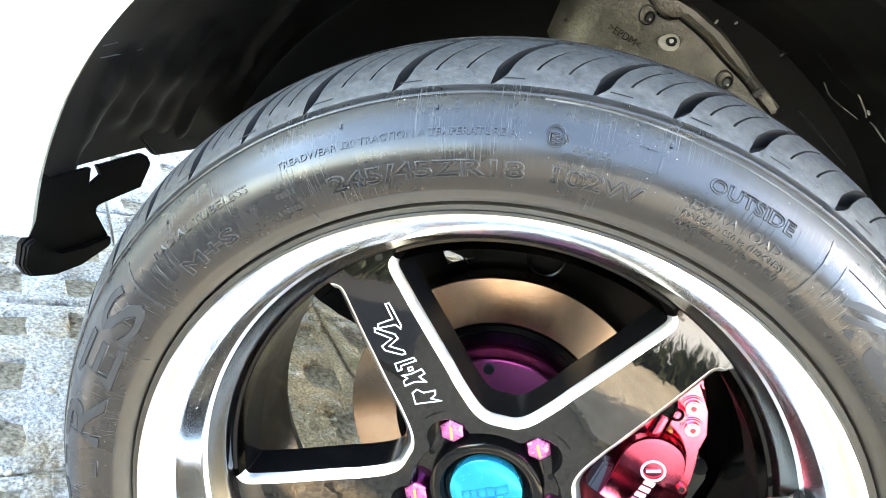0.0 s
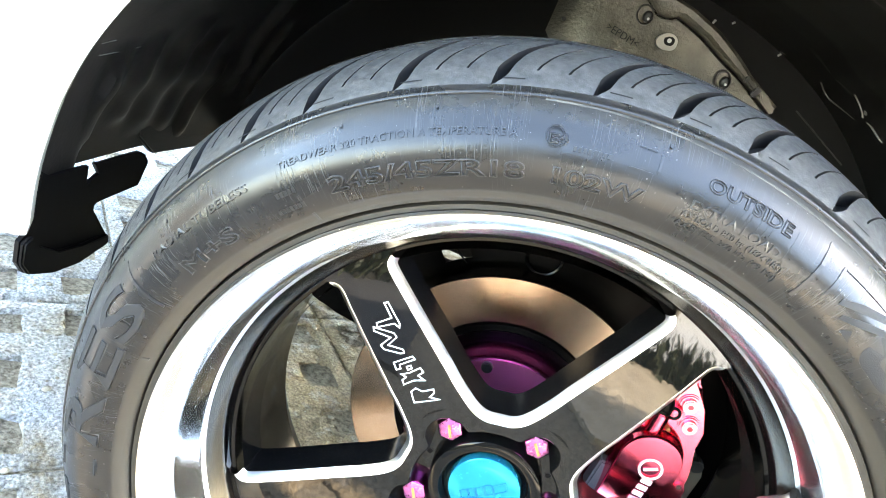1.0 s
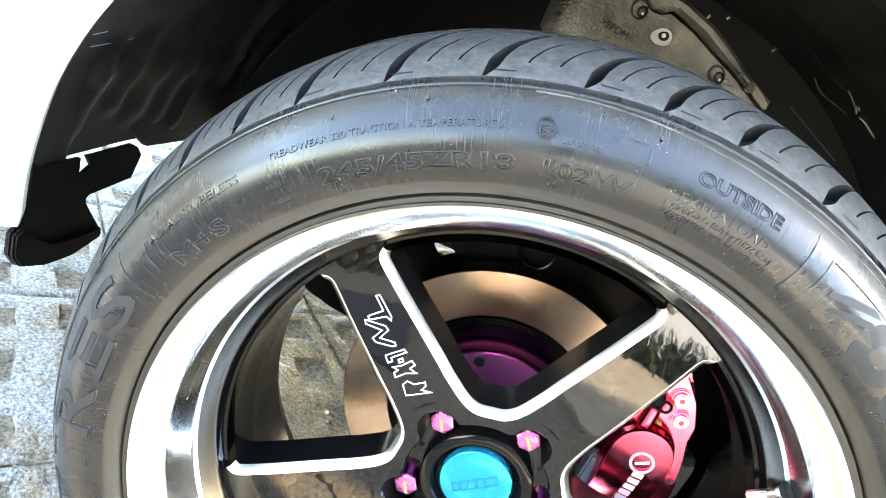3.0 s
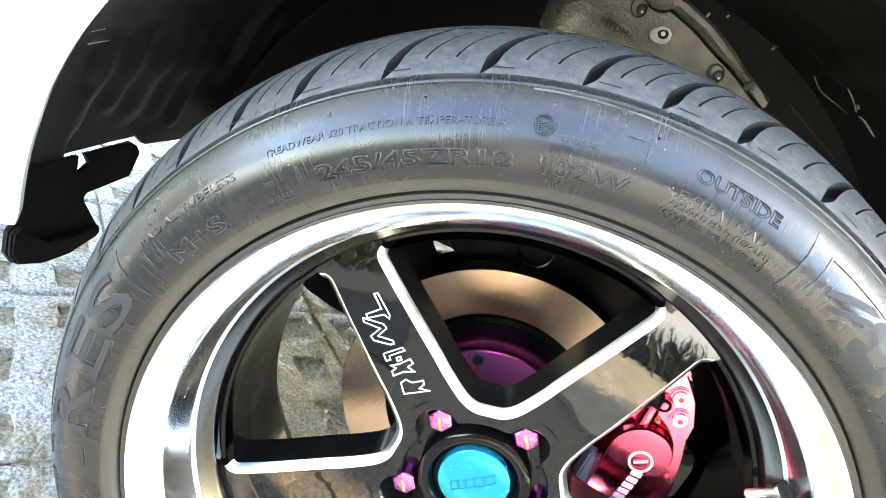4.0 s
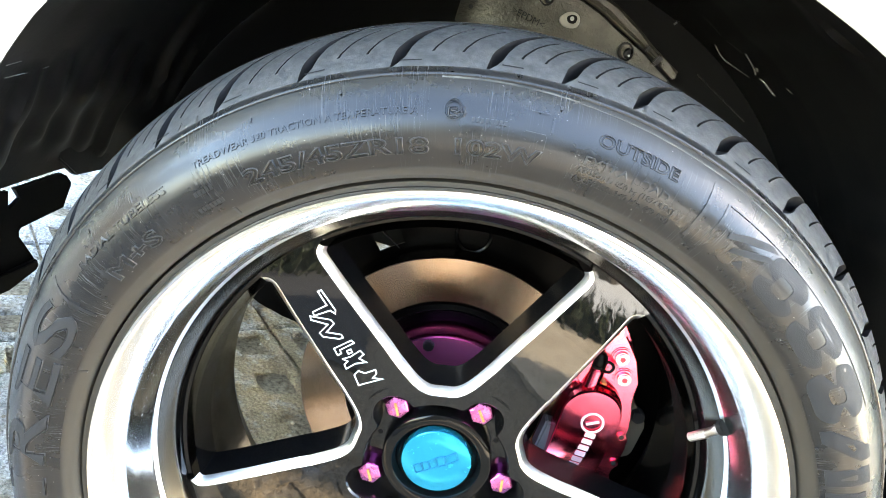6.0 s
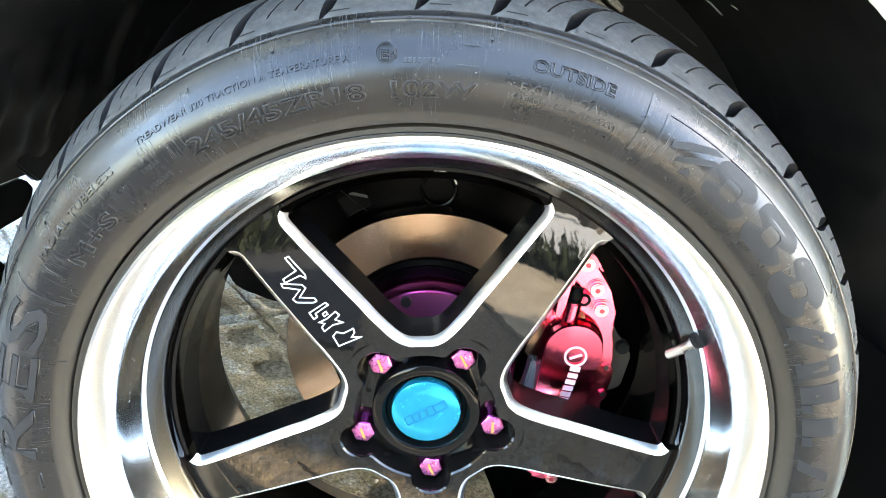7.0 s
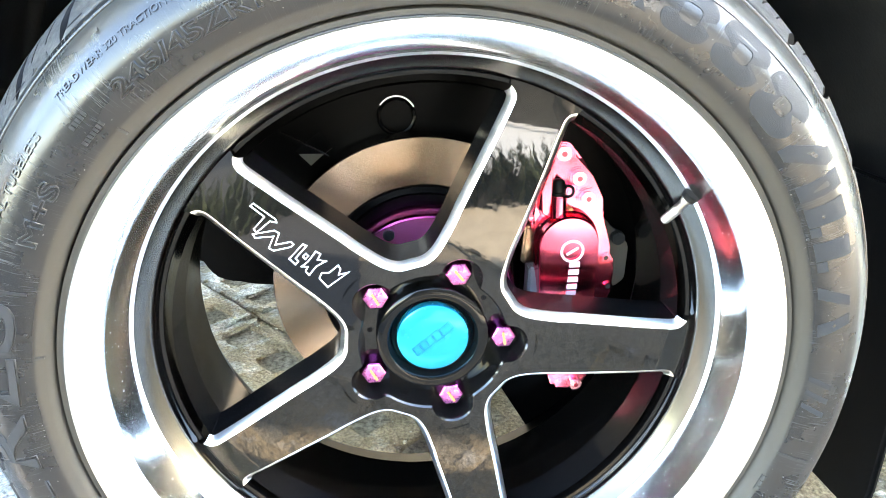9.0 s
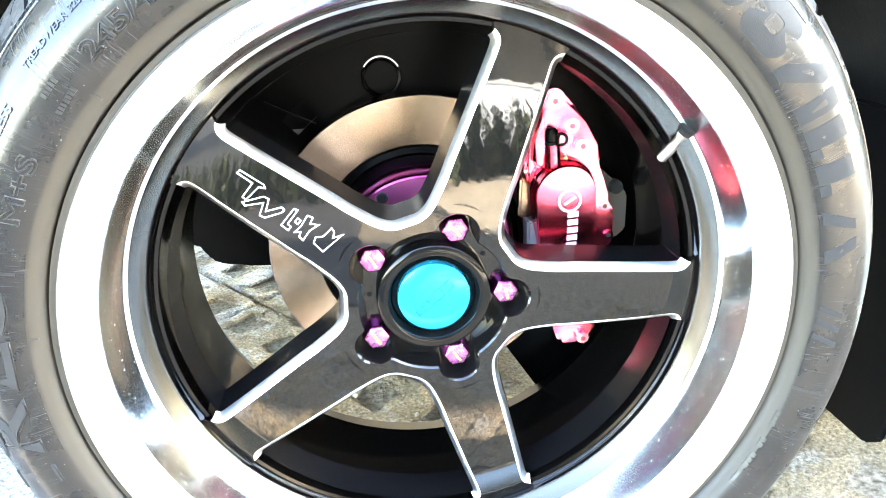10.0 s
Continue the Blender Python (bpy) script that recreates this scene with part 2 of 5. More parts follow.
blend = node(concrete, "MixRGB")
wire(concrete, dirt, blend.inputs["Fac"])
wire(concrete, stone, blend.inputs["Color1"])
wire(concrete, ramp(concrete, speck, [(0.34, (0.10, 0.072, 0.043)), (0.66, (0.43, 0.33, 0.205))]), blend.inputs["Color2"])
wire(concrete, blend.outputs[0], bsdf(concrete).inputs["Base Color"])
bump(concrete, speck, 0.8, 0.004)
bump(concrete, noise_of(concrete, 34, 5), 1.0, 0.022)
sand = material("brown_sand", (0.3, 0.23, 0.14), 0.95)
tint(sand, 120, (0.12, 0.09, 0.058), (0.52, 0.43, 0.31), 0.34, 0.66, 10)
bump(sand, noise_of(sand, 260, 8), 1.0, 0.010)


# ---- building helpers ----
def part(name, bm, mat, parent=None, label="", smooth=True, angle=40):
    me = bpy.data.meshes.new(name)
    bmesh.ops.recalc_face_normals(bm, faces=bm.faces)
    bm.to_mesh(me)
    bm.free()
    me.materials.append(mat)
    if smooth:
        me.shade_smooth()
        me.set_sharp_from_angle(angle=radians(angle))
    ob = new(name, me)
    if parent:
        ob.parent = parent
    if label:
        ob["label"] = label
    return ob


def again(ob, turn):
    """The same part once more, on the same mesh, turned about the axle."""
    o = ob.copy()
    scene.collection.objects.link(o)
    o.parent = ob.parent
    o.matrix_basis = turn @ ob.matrix_basis
    for c in ob.children:
        k = c.copy()
        scene.collection.objects.link(k)
        k.parent = o
    return o


def about_axle(deg):
    """A turn in the wheel's plane, anticlockwise as seen from outside."""
    return Matrix.Rotation(radians(-deg), 4, "Y")


def empty(name, place, label, category, group=""):
    return tagged(_at(new(name), place), label, category, group)


def _at(ob, place):
    ob.location = place
    return ob


def polar(r, deg, y):
    a = radians(deg)
    return Vector((r * math.cos(a), y, r * math.sin(a)))


def revolve(profile, n=144, start=0.0, end=360.0, bm=None):
    """A surface of revolution about the y axis from (radius, y) points."""
    bm = bm or bmesh.new()
    full = abs(end - start - 360) < 1e-6
    cols = n if full else n + 1
    rows = [[bm.verts.new(polar(r, start + (end - start) * i / n, y)) for r, y in profile] for i in range(cols)]
    for i in range(n):
        a, b = rows[i], rows[(i + 1) % cols]
        for j in range(len(profile) - 1):
            bm.faces.new((a[j], a[j + 1], b[j + 1], b[j]))
    return bm


def loft(loops, closed=True, bm=None, caps=(False, False)):
    bm = bm or bmesh.new()
    vs = [[bm.verts.new(p) for p in loop] for loop in loops]
    n = len(loops[0])
    for a, b in zip(vs, vs[1:]):
        for i in range(n if closed else n - 1):
            j = (i + 1) % n
            bm.faces.new((a[i], a[j], b[j], b[i]))
    if caps[0]:
        bm.faces.new(vs[0])
    if caps[1]:
        bm.faces.new(vs[-1])
    return bm


def slab(points, axis, lo, hi, bevel=0.0, bm=None, seg=2):
    """A flat outline, extruded along an axis from lo to hi, with rounded edges."""
    own = bmesh.new()

    def put(p, h):
        v = list(p)
        v.insert("xyz".index(axis), h)
        return v
    loft([[put(p, lo) for p in points], [put(p, hi) for p in points]], True, own, (True, True))
    if bevel:
        bmesh.ops.bevel(own, geom=list(own.edges), offset=bevel, segments=seg, affect="EDGES", clamp_overlap=True)
    return join(own, bm)


def join(own, bm):
    if bm is None:
        return own
    me = bpy.data.meshes.new("joined")
    own.to_mesh(me)
    own.free()
    bm.from_mesh(me)
    bpy.data.meshes.remove(me)
    return bm


def rod(a, b, r, n=20, r2=None, bevel=0.0, bm=None):
    own = bmesh.new()
    a, b = Vector(a), Vector(b)
    bmesh.ops.create_cone(own, cap_ends=True, segments=n, radius1=r, radius2=r if r2 is None else r2, depth=(b - a).length)
    if bevel:
        bmesh.ops.bevel(own, geom=[e for e in own.edges if e.is_manifold and e.calc_face_angle(0) > 0.8], offset=bevel, segments=2, affect="EDGES", clamp_overlap=True)
    own.transform(Matrix.Translation((a + b) / 2) @ (b - a).to_track_quat("Z", "Y").to_matrix().to_4x4())
    return join(own, bm)


# ---- tyre ----
SIDE = [(0.2452, -0.0700), (0.2458, -0.0760), (0.2490, -0.0772), (0.2500, -0.0735), (0.2506, -0.0715), (0.2514, -0.0785),
        (0.2585, -0.0840), (0.2596, -0.0850), (0.2640, -0.0870), (0.2720, -0.0896), (0.2810, -0.0903), (0.2890, -0.0880), (0.2965, -0.0826), (0.3040, -0.0740),
        (0.3088, -0.0665), (0.3096, -0.0668), (0.3106, -0.0662), (0.3112, -0.0636), (0.3137, -0.0597)]
CROWN = [(0.3137, -0.0597), (0.3165, -0.0560), (0.3200, -0.0505), (0.3245, -0.0430), (0.3290, -0.0340), (0.3325, -0.0240), (0.3352, -0.0120), (0.3378, 0.006), (0.3390, 0.0310),
         (0.3378, 0.056), (0.3352, 0.074), (0.3325, 0.086), (0.3290, 0.096), (0.3200, 0.1125), (0.3137, 0.1217)]


def wall_y(r):
    """How far out the side of the tyre stands at a radius."""
    line = SIDE[3:] + CROWN[1:5]
    return float(np.interp(r, [p[0] for p in line], [p[1] for p in line]))


def flatten(bm):
    for v in bm.verts:
        v.co.z = max(v.co.z, -0.3325)
    return bm


tyre = empty("tyre", HUB, "black low-profile rubber tyre with raised lettering on its side", "tyre")
fine = []
for (r0, y0), (r1, y1) in zip(SIDE, SIDE[1:]):
    k = max(1, round((r1 - r0) / 0.0035))
    fine += [(r0 + (r1 - r0) * i / k, y0 + (y1 - y0) * i / k) for i in range(k)]
fine.append(SIDE[-1])
part("sidewall", flatten(revolve(fine, 240)), rubber, tyre, "glossy black outer sidewall", angle=60)
part("inner_sidewall", flatten(revolve([(0.3137, 0.1217), (0.300, 0.138), (0.280, 0.149), (0.255, 0.147), (0.235, 0.140)], 120)), groove_rubber, tyre)

LONG, SHORT = 10.3, 154 / 19


def tread_block(pitch):
    """One pitch of the tread, clockwise from its main groove: groove, block with two sipes, and the grooves round the tyre."""
    bm = bmesh.new()
    cy, cr = [p[1] for p in CROWN], [p[0] for p in CROWN]
    ys = set(np.linspace(-0.0597, 0.1217, 46))
    rounds = ((0.004, 0.0040), (0.031, 0.0045), (0.058, 0.0040))
    for c, w in rounds:
        ys -= {y for y in ys if abs(y - c) < w + 0.0012}
        ys |= {c - w - 0.0006, c - w, c + w, c + w + 0.0006}
    ys = sorted(ys | {-0.0475, -0.0480, -0.0125, -0.0131})
    rows, depth = [], []
    for y in ys:
        m = y if y < 0.031 else 0.062 - y
        r = float(np.interp(y, cy, cr))
        lean = float(np.interp(m, [-0.0597, -0.046, -0.033, -0.0165, -0.006, 0.031], [0, 0.55, 2.0, 4.2, 5.5, 9.5]))
        wide = float(np.interp(m, [-0.0597, -0.054, -0.047, -0.033, -0.018, 0.0, 0.031], [0.25, 1.25, 1.45, 1.15, 0.85, 0.6, 0.5]))
        deep = float(np.interp(m, [-0.0597, -0.0560, -0.047, -0.03], [0.0, 0.0026, 0.0095, 0.0120]))
        cols = [(0, 0), (0.03, deep), (wide * 0.55, deep), (wide - 0.08, deep * 0.7), (wide, 0)]
        sipe = 0.0070 if -0.0476 < m < -0.0130 else 0.0
        last = wide
        for c in (0.39 * pitch, 0.70 * pitch):
            cols += [(last + (c - 0.13 - last) * k / 3, 0) for k in (1, 2)]
            cols += [(c - 0.13, 0), (c - 0.12, sipe), (c + 0.12, sipe), (c + 0.13, 0)]
            last = c + 0.13
        cols += [(last + (pitch - last) * k / 3, 0) for k in (1, 2, 3)]
        ring_deep = 0.0065 if any(abs(y - c) <= w for c, w in rounds) else 0.0
        rows.append([bm.verts.new(polar(r - max(d, ring_deep), -a - lean, y)) for a, d in cols])
        depth.append([max(d, ring_deep) for a, d in cols])
    for a, b, da, db in zip(rows, rows[1:], depth, depth[1:]):
        for j in range(len(a) - 1):
            face = bm.faces.new((a[j], a[j + 1], b[j + 1], b[j]))
            # deeper faces take near-black rubber: the groove's shade put into its colour
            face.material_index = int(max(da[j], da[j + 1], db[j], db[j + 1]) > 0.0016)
    return bm


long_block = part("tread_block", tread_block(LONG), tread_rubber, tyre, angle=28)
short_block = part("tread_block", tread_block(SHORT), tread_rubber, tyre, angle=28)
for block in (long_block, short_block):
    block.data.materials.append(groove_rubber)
order = "LLLSS" * 6 + "LL" + "S" * 7
turn_at, used = 132.3, set()
for kind in order:
    model = long_block if kind == "L" else short_block
    o = again(model, Matrix()) if kind in used else model
    used.add(kind)
    o.matrix_basis = about_axle(turn_at)
    turn_at -= LONG if kind == "L" else SHORT


def lettering(text, r, d0, d1, height, raise_by=0.0012, mat=None, name="lettering", outline=True, thick=0.00042):
    """Raised writing that runs clockwise round the tyre's side from one angle to another, its foot at radius r."""
    cu = bpy.data.curves.new("writing", "FONT")
    cu.body, cu.size, cu.align_x = text, 1.0, "CENTER"
    if outline:
        cu.fill_mode, cu.bevel_depth, cu.bevel_resolution, cu.offset = "NONE", thick / height * 0.69, 0, 0.02
    else:
        cu.extrude, cu.offset = 0.02, 0.006
    cu.resolution_u = 3
    ob = bpy.data.objects.new("writing", cu)
    scene.collection.objects.link(ob)
    me = bpy.data.meshes.new_from_object(ob.evaluated_get(bpy.context.evaluated_depsgraph_get()))
    bpy.data.objects.remove(ob)
    bpy.data.curves.remove(cu)
    size = height / 0.69
    lo, hi = min(v.co.x for v in me.vertices), max(v.co.x for v in me.vertices)
    for v in me.vertices:
        x, y, z = v.co
        rr = r + y * size
        v.co = polar(rr, d0 + (d1 - d0) * (x - lo) / (hi - lo), wall_y(rr) - (raise_by if z > 1e-4 else 0.0 if z > -1e-4 else -0.0006))
    me.materials.append(mat or mark_rubber)
    o = new(name, me)
    o.parent = tyre
    return o


def bar(r0, r1, d0, d1, raise_by=0.0007, name="mark", mat=None, n=6, parent=None):
    """A flat raised mark on the tyre's side between two radii and two angles."""
    bm = bmesh.new()
    k = max(2, int(abs(d1 - d0) / 1.5))
    top = [[bm.verts.new(polar(r0 + (r1 - r0) * i / n, d0 + (d1 - d0) * j / k, wall_y(r0 + (r1 - r0) * i / n) - raise_by)) for i in range(n + 1)] for j in range(k + 1)]
    low = [[bm.verts.new(v.co + Vector((0, 0.0012, 0))) for v in row] for row in top]
    for j in range(k):
        for i in range(n):
            bm.faces.new((top[j][i], top[j][i + 1], top[j + 1][i + 1], top[j + 1][i]))
    ring_t = [top[0][i] for i in range(n + 1)] + [top[j][n] for j in range(1, k + 1)] + [top[k][i] for i in range(n - 1, -1, -1)] + [top[j][0] for j in range(k - 1, 0, -1)]
    ring_l = [low[0][i] for i in range(n + 1)] + [low[j][n] for j in range(1, k + 1)] + [low[k][i] for i in range(n - 1, -1, -1)] + [low[j][0] for j in range(k - 1, 0, -1)]
    for i in range(len(ring_t)):
        j = (i + 1) % len(ring_t)
        bm.faces.new((ring_t[i], ring_t[j], ring_l[j], ring_l[i]))
    bmesh.ops.delete(bm, geom=[v for v in bm.verts if not v.link_faces], context="VERTS")
    return part(name, bm, mat or mark_rubber, parent or tyre, smooth=False)


lettering("245/45ZR18", 0.2680, 130.2, 107.0, 0.0086)
lettering("102W", 0.2684, 104.1, 93.8, 0.0084)
lettering("TREADWEAR 320 TRACTION A TEMPERATURE A", 0.2900, 135.4, 108.3, 0.0036, 0.0007, fine_rubber, outline=False)
lettering("RADIAL TUBELESS", 0.2865, 155.3, 139.7, 0.0046, 0.0007, fine_rubber, outline=False)
lettering("M+S", 0.2655, 153.2, 143.9, 0.0090, 0.0008, fine_rubber, thick=0.00032)
lettering("OUTSIDE", 0.2898, 88.2, 78.3, 0.0062, 0.0008, fine_rubber, thick=0.0003)
lettering("EXTRA LOAD", 0.2775, 89.0, 78.2, 0.0050, 0.0008, fine_rubber, outline=False)
lettering("MAX.LOAD 850 kg (1874 LBS)", 0.2722, 90.2, 76.8, 0.0034, 0.0008, fine_rubber, outline=False)
lettering("MAX.PRESS. 340 kPa (49 PSI)", 0.2668, 90.4, 76.5, 0.0034, 0.0008, fine_rubber, outline=False)
bar(0.2674, 0.3003, 73.75, 74.2, name="radial_bar", mat=fine_rubber)
bar(0.2640, 0.3008, 159.7, 160.1, name="radial_bar", mat=fine_rubber)
bar(0.2588, 0.2790, -15.0, -14.5, name="radial_bar", mat=fine_rubber)
bar(0.2545, 0.2600, 133.4, 133.8, name="radial_bar", mat=fine_rubber)
bar(0.2560, 0.2620, 99.2, 99.5, name="radial_bar", mat=fine_rubber)
bar(0.2545, 0.2590, 169.7, 170.1, name="radial_bar", mat=fine_rubber)


def plate(outline, r0, r1, d0, d1, name="block_mark", mat=None, hole=0.0, up=0.0004):
    """A raised plate on the tyre's side; the outline (0 to 1 clockwise, 0 to 1 outward) fills radii r0 to r1 and angles d0 to d1."""
    steps = [(1.0, -0.0005), (1.0, up), (0.84, up), (0.66, up), (0.48, up)] if not hole else [(1.0, -0.0005), (1.0, up), (0.5 + hole / 2, up), (hole, up), (hole, -0.0005)]
    cx = sum(p[0] for p in outline) / len(outline)
    cy = sum(p[1] for p in outline) / len(outline)
    loops = []
    for k, h in steps:
        loop = []
        for x, y in outline:
            rr = r0 + (r1 - r0) * (cy + (y - cy) * k)
            loop.append(polar(rr, d0 + (d1 - d0) * (cx + (x - cx) * k), wall_y(rr) - h))
        loops.append(loop)
    return part(name, loft(loops, True, None, (False, not hole)), mat or hatched, tyre, angle=50)


def soft_box(n=6, k=0.28):
    """A square outline with rounded corners."""
    out = []
    for cx, cy, a0 in ((1 - k, 1 - k, 0), (k, 1 - k, 90), (k, k, 180), (1 - k, k, 270)):
        out += [(cx + k * math.cos(radians(a0 + 90 * i / n)), cy + k * math.sin(radians(a0 + 90 * i / n))) for i in range(n + 1)]
    return out


def stretched(outline, n=4):
    """The same outline with points set between its corners."""
    return [(a[0] + (b[0] - a[0]) * i / n, a[1] + (b[1] - a[1]) * i / n) for a, b in zip(outline, outline[1:] + outline[:1]) for i in range(n)]


# the maker's band: plain rounded and slanted plates
BAR = stretched([(0, 0), (1, 0), (1, 1), (0, 1)])
plate(stretched([(0, 0.35), (0.25, 0.5), (1, 0.95), (0.8, 1), (0.3, 0.75), (0, 0.5)]), 0.2730, 0.2945, 69.8, 63.4, "swoosh_mark")
plate(stretched([(0, 0.3), (0.3, 0.45), (1, 0.9), (0.8, 0.95), (0.3, 0.65), (0, 0.45)]), 0.2690, 0.2900, 68.4, 63.0, "swoosh_mark")
plate(soft_box(), 0.2690, 0.2950, 63.6, 56.9, hole=0.40)
plate(soft_box(), 0.2680, 0.2960, 55.8, 48.4, hole=0.34)
plate(soft_box(), 0.2645, 0.2945, 47.4, 39.8, hole=0.32)
plate(stretched([(0, 0), (0.35, 0.0), (1, 0.75), (1, 1), (0.65, 1), (0, 0.25)]), 0.2640, 0.2915, 38.6, 33.2)
for a, b, top in ((32.2, 29.6, 0.2900), (28.4, 25.4, 0.2870), (22.8, 19.8, 0.2850)):
    plate(BAR, 0.2630, top, a, b)
for a, b in ((25.2, 23.8), (19.6, 18.0)):
    plate(BAR, 0.2630, 0.2690, a, b)
plate(stretched([(0, 0), (0.36, 0), (0.64, 1), (0.36, 1)]), 0.2620, 0.2810, 15.6, 10.0)
plate(stretched([(0.36, 1), (0.64, 1), (1, 0), (0.64, 0)]), 0.2620, 0.2810, 13.0, 7.0)
for a in (0.2, -2.2, -4.6):
    plate(stretched([(0, 0), (0.4, 0), (1, 1), (0.6, 1)]), 0.2610, 0.2765, a, a - 2.2, "small_mark")
plate(stretched([(0.0, 0.2), (0.45, 1.0), (1.0, 0.0)]), 0.2706, 0.2765, 67.2, 65.2, "small_mark")
for r0, r1, a in ((0.2676, 0.3010, 74.15), (0.2625, 0.2760, -11.1), (0.2590, 0.2804, -14.4)):
    bar(r0, r1, a, a - 0.16, 0.0005, "line_mark", fine_rubber, 12)
for k in range(14):
    d = -19.5 - 1.1 * k
    if k not in (3, 4, 7, 11):
        bar(0.2575, 0.2606, d, d - 0.8, 0.0006, "small_mark", fine_rubber)
# the broad word on the front of the side
for word, a, b in (("T", 204.0, 194.5), ("I", 192.4, 189.5), ("R", 187.2, 178.2), ("E", 176.8, 169.5), ("S", 168.6, 161.6)):
    lettering(word, 0.2690, a, b, 0.0270, 0.0009, hatched, outline=False)
    lettering(word, 0.2690, a, b, 0.0270, 0.0009, fine_rubber, thick=0.00028)
# a thin raised frame round the maker's band
for r0, r1, a, b in ((0.2770, 0.2960, 71.75, 71.45), (0.2955, 0.2962, 71.4, 40.0)):
    bar(r0, r1, a, b, 0.0005, "frame_mark", fine_rubber)
lettering("E4", 0.2892, 105.1, 103.0, 0.0042, 0.0008)
for k in range(8):
    bar(0.2868, 0.2893, 102.4 - 0.52 * k, 102.05 - 0.52 * k, 0.0006, "small_mark", fine_rubber)
# a rounded raised tab, and clusters of fine scuffs built as thin bars
for r0, r1, a, b in ((0.2858, 0.2866, 96.4, 94.0), (0.2870, 0.2960, 93.55, 93.3), (0.2968, 0.2975, 96.0, 94.0)):
    bar(r0, r1, a, b, 0.0005, "tab_mark", fine_rubber)
for low, high, start, wide, count in ((0.2700, 0.2910, 136.8, 3.4, 10), (0.2760, 0.3060, 111.4, 4.6, 13), (0.2800, 0.3050, 118.6, 3.0, 6), (0.2700, 0.2900, 100.0, 9.0, 8), (0.2750, 0.3000, 86.0, 9.0, 9), (0.2700, 0.2960, 150.0, 8.0, 8)):
    for k in range(count):
        d, a, b = start - random.random() * wide, random.uniform(0, 0.6), random.uniform(0.4, 1)
        bar(low + (high - low) * min(a, b - 0.1), low + (high - low) * b, d, d - random.uniform(0.04, 0.10), 0.0002, "ridge_mark", fine_rubber)
plate(stretched([(0.0, 0.0), (1.0, 0.1), (0.45, 1.0)]), 0.3146, 0.3182, 137.1, 136.0, "triangle_mark", fine_rubber, hole=0.55)
for k in range(5):
    bar(0.2748, 0.2780, 136.8 - 0.55 * k, 136.4 - 0.55 * k, 0.0006, "small_mark", fine_rubber)
for k in range(7):
    bar(0.2655, 0.2685, 137.6 - 0.55 * k, 137.2 - 0.55 * k, 0.0006, "small_mark", fine_rubber)
# a pale dirty ridge along the shoulder
ridge_dirt = material("pale_ridge_dirt", (0.06, 0.055, 0.048), 0.6)
tint(ridge_dirt, 60, (0.02, 0.0195, 0.018), (0.085, 0.08, 0.068), 0.35, 0.65)
line = []
for k in range(49):
    a = 106.0 - k
    r = float(np.interp(a, [58, 78, 88, 100, 106], [0.3062, 0.3058, 0.3066, 0.3082, 0.3084]))
    line.append([polar(r + d, a, wall_y(r + d) - up) for d, up in ((-0.0006, -0.0003), (-0.0003, 0.0002), (0.0003, 0.0002), (0.0006, -0.0003))])
part("ridge_line", loft(line, False), ridge_dirt, tyre, "pale dirty ridge")
# wear marks beside the grooves
for a in (151.3, 142.0, 132.3, 122.5, 111.9, 101.1, 92.9, 84.2, 73.5):
    bar(0.3168, 0.3174, a - 1.3, a - 3.6, 0.0004, "wear_mark", groove_rubber)


def ring_mark(r, deg, size, wide):
    """A raised ring on the tyre's side."""
    loops = []
    for i in range(28):
        a = 2 * math.pi * i / 28
        loop = []
        for d, up in ((-wide, -0.0004), (-wide * 0.5, 0.0009), (wide * 0.5, 0.0009), (wide, -0.0004)):
            rr = r + (size + d) * math.sin(a)
            loop.append(polar(rr, deg - math.degrees((size + d) * math.cos(a) / r), wall_y(rr) - up))
        loops.append(loop)
    return part("round_mark", loft(loops + [loops[0]], False), mark_rubber, tyre)


ring_mark(0.2923, 104.4, 0.0052, 0.0004)
ring_mark(0.2923, 104.4, 0.0044, 0.0003)
for a0, r in ((134.6, 0.3150), (84.0, 0.3150), (30.0, 0.3150)):
    bar(r, r + 0.0022, a0, a0 - 0.35, 0.0006, "small_mark", fine_rubber)
for a0, r in ((117.0, 0.3030), (127.5, 0.3010), (152.0, 0.2995), (60.0, 0.2625), (48.5, 0.2600), (36.0, 0.2600), (24.0, 0.2600), (166.0, 0.2620), (93.0, 0.3010)):
    bar(r, r + 0.0016, a0, a0 - 0.25, 0.0014, "vent_stub", fine_rubber)

# ---- wheel ----
wheel = empty("alloy_wheel", HUB, "five-spoke alloy wheel with black gloss spokes and a polished deep lip", "wheel")
OUTER = [(0.2440, -0.068), (0.2452, -0.0740), (0.2454, -0.0775), (0.2440, -0.0795), (0.2418, -0.0795), (0.2400, -0.0784), (0.2275, -0.0622), (0.2263, -0.0598)]
part("polished_lip", revolve(OUTER, 256), polished, wheel, "mirror-polished outer lip", angle=22)
part("lip_band", revolve([(0.2263, -0.0598), (0.2250, -0.0500), (0.2226, -0.0300), (0.2216, -0.0278)], 256), brushed, wheel, "brushed band inside the lip", angle=30)
part("lip_step", revolve([(0.2216, -0.0278), (0.2194, -0.0249)], 256), satin, wheel, "satin step inside the lip", angle=30)
part("rim_ring", revolve([(0.2194, -0.0249), (0.2186, -0.0236), (0.2118, -0.0148), (0.2106, -0.0138), (0.2100, -0.0120)], 200), smoked, wheel, "dark smoked metal ring")
part("rim_shoulder", revolve([(0.2100, -0.0120), (0.2094, -0.0085), (0.2085, -0.0075), (0.2076, -0.0050), (0.2050, -0.0040), (0.2046, -0.0030)], 200), barrel_paint, wheel, "black shoulder inside the ring")
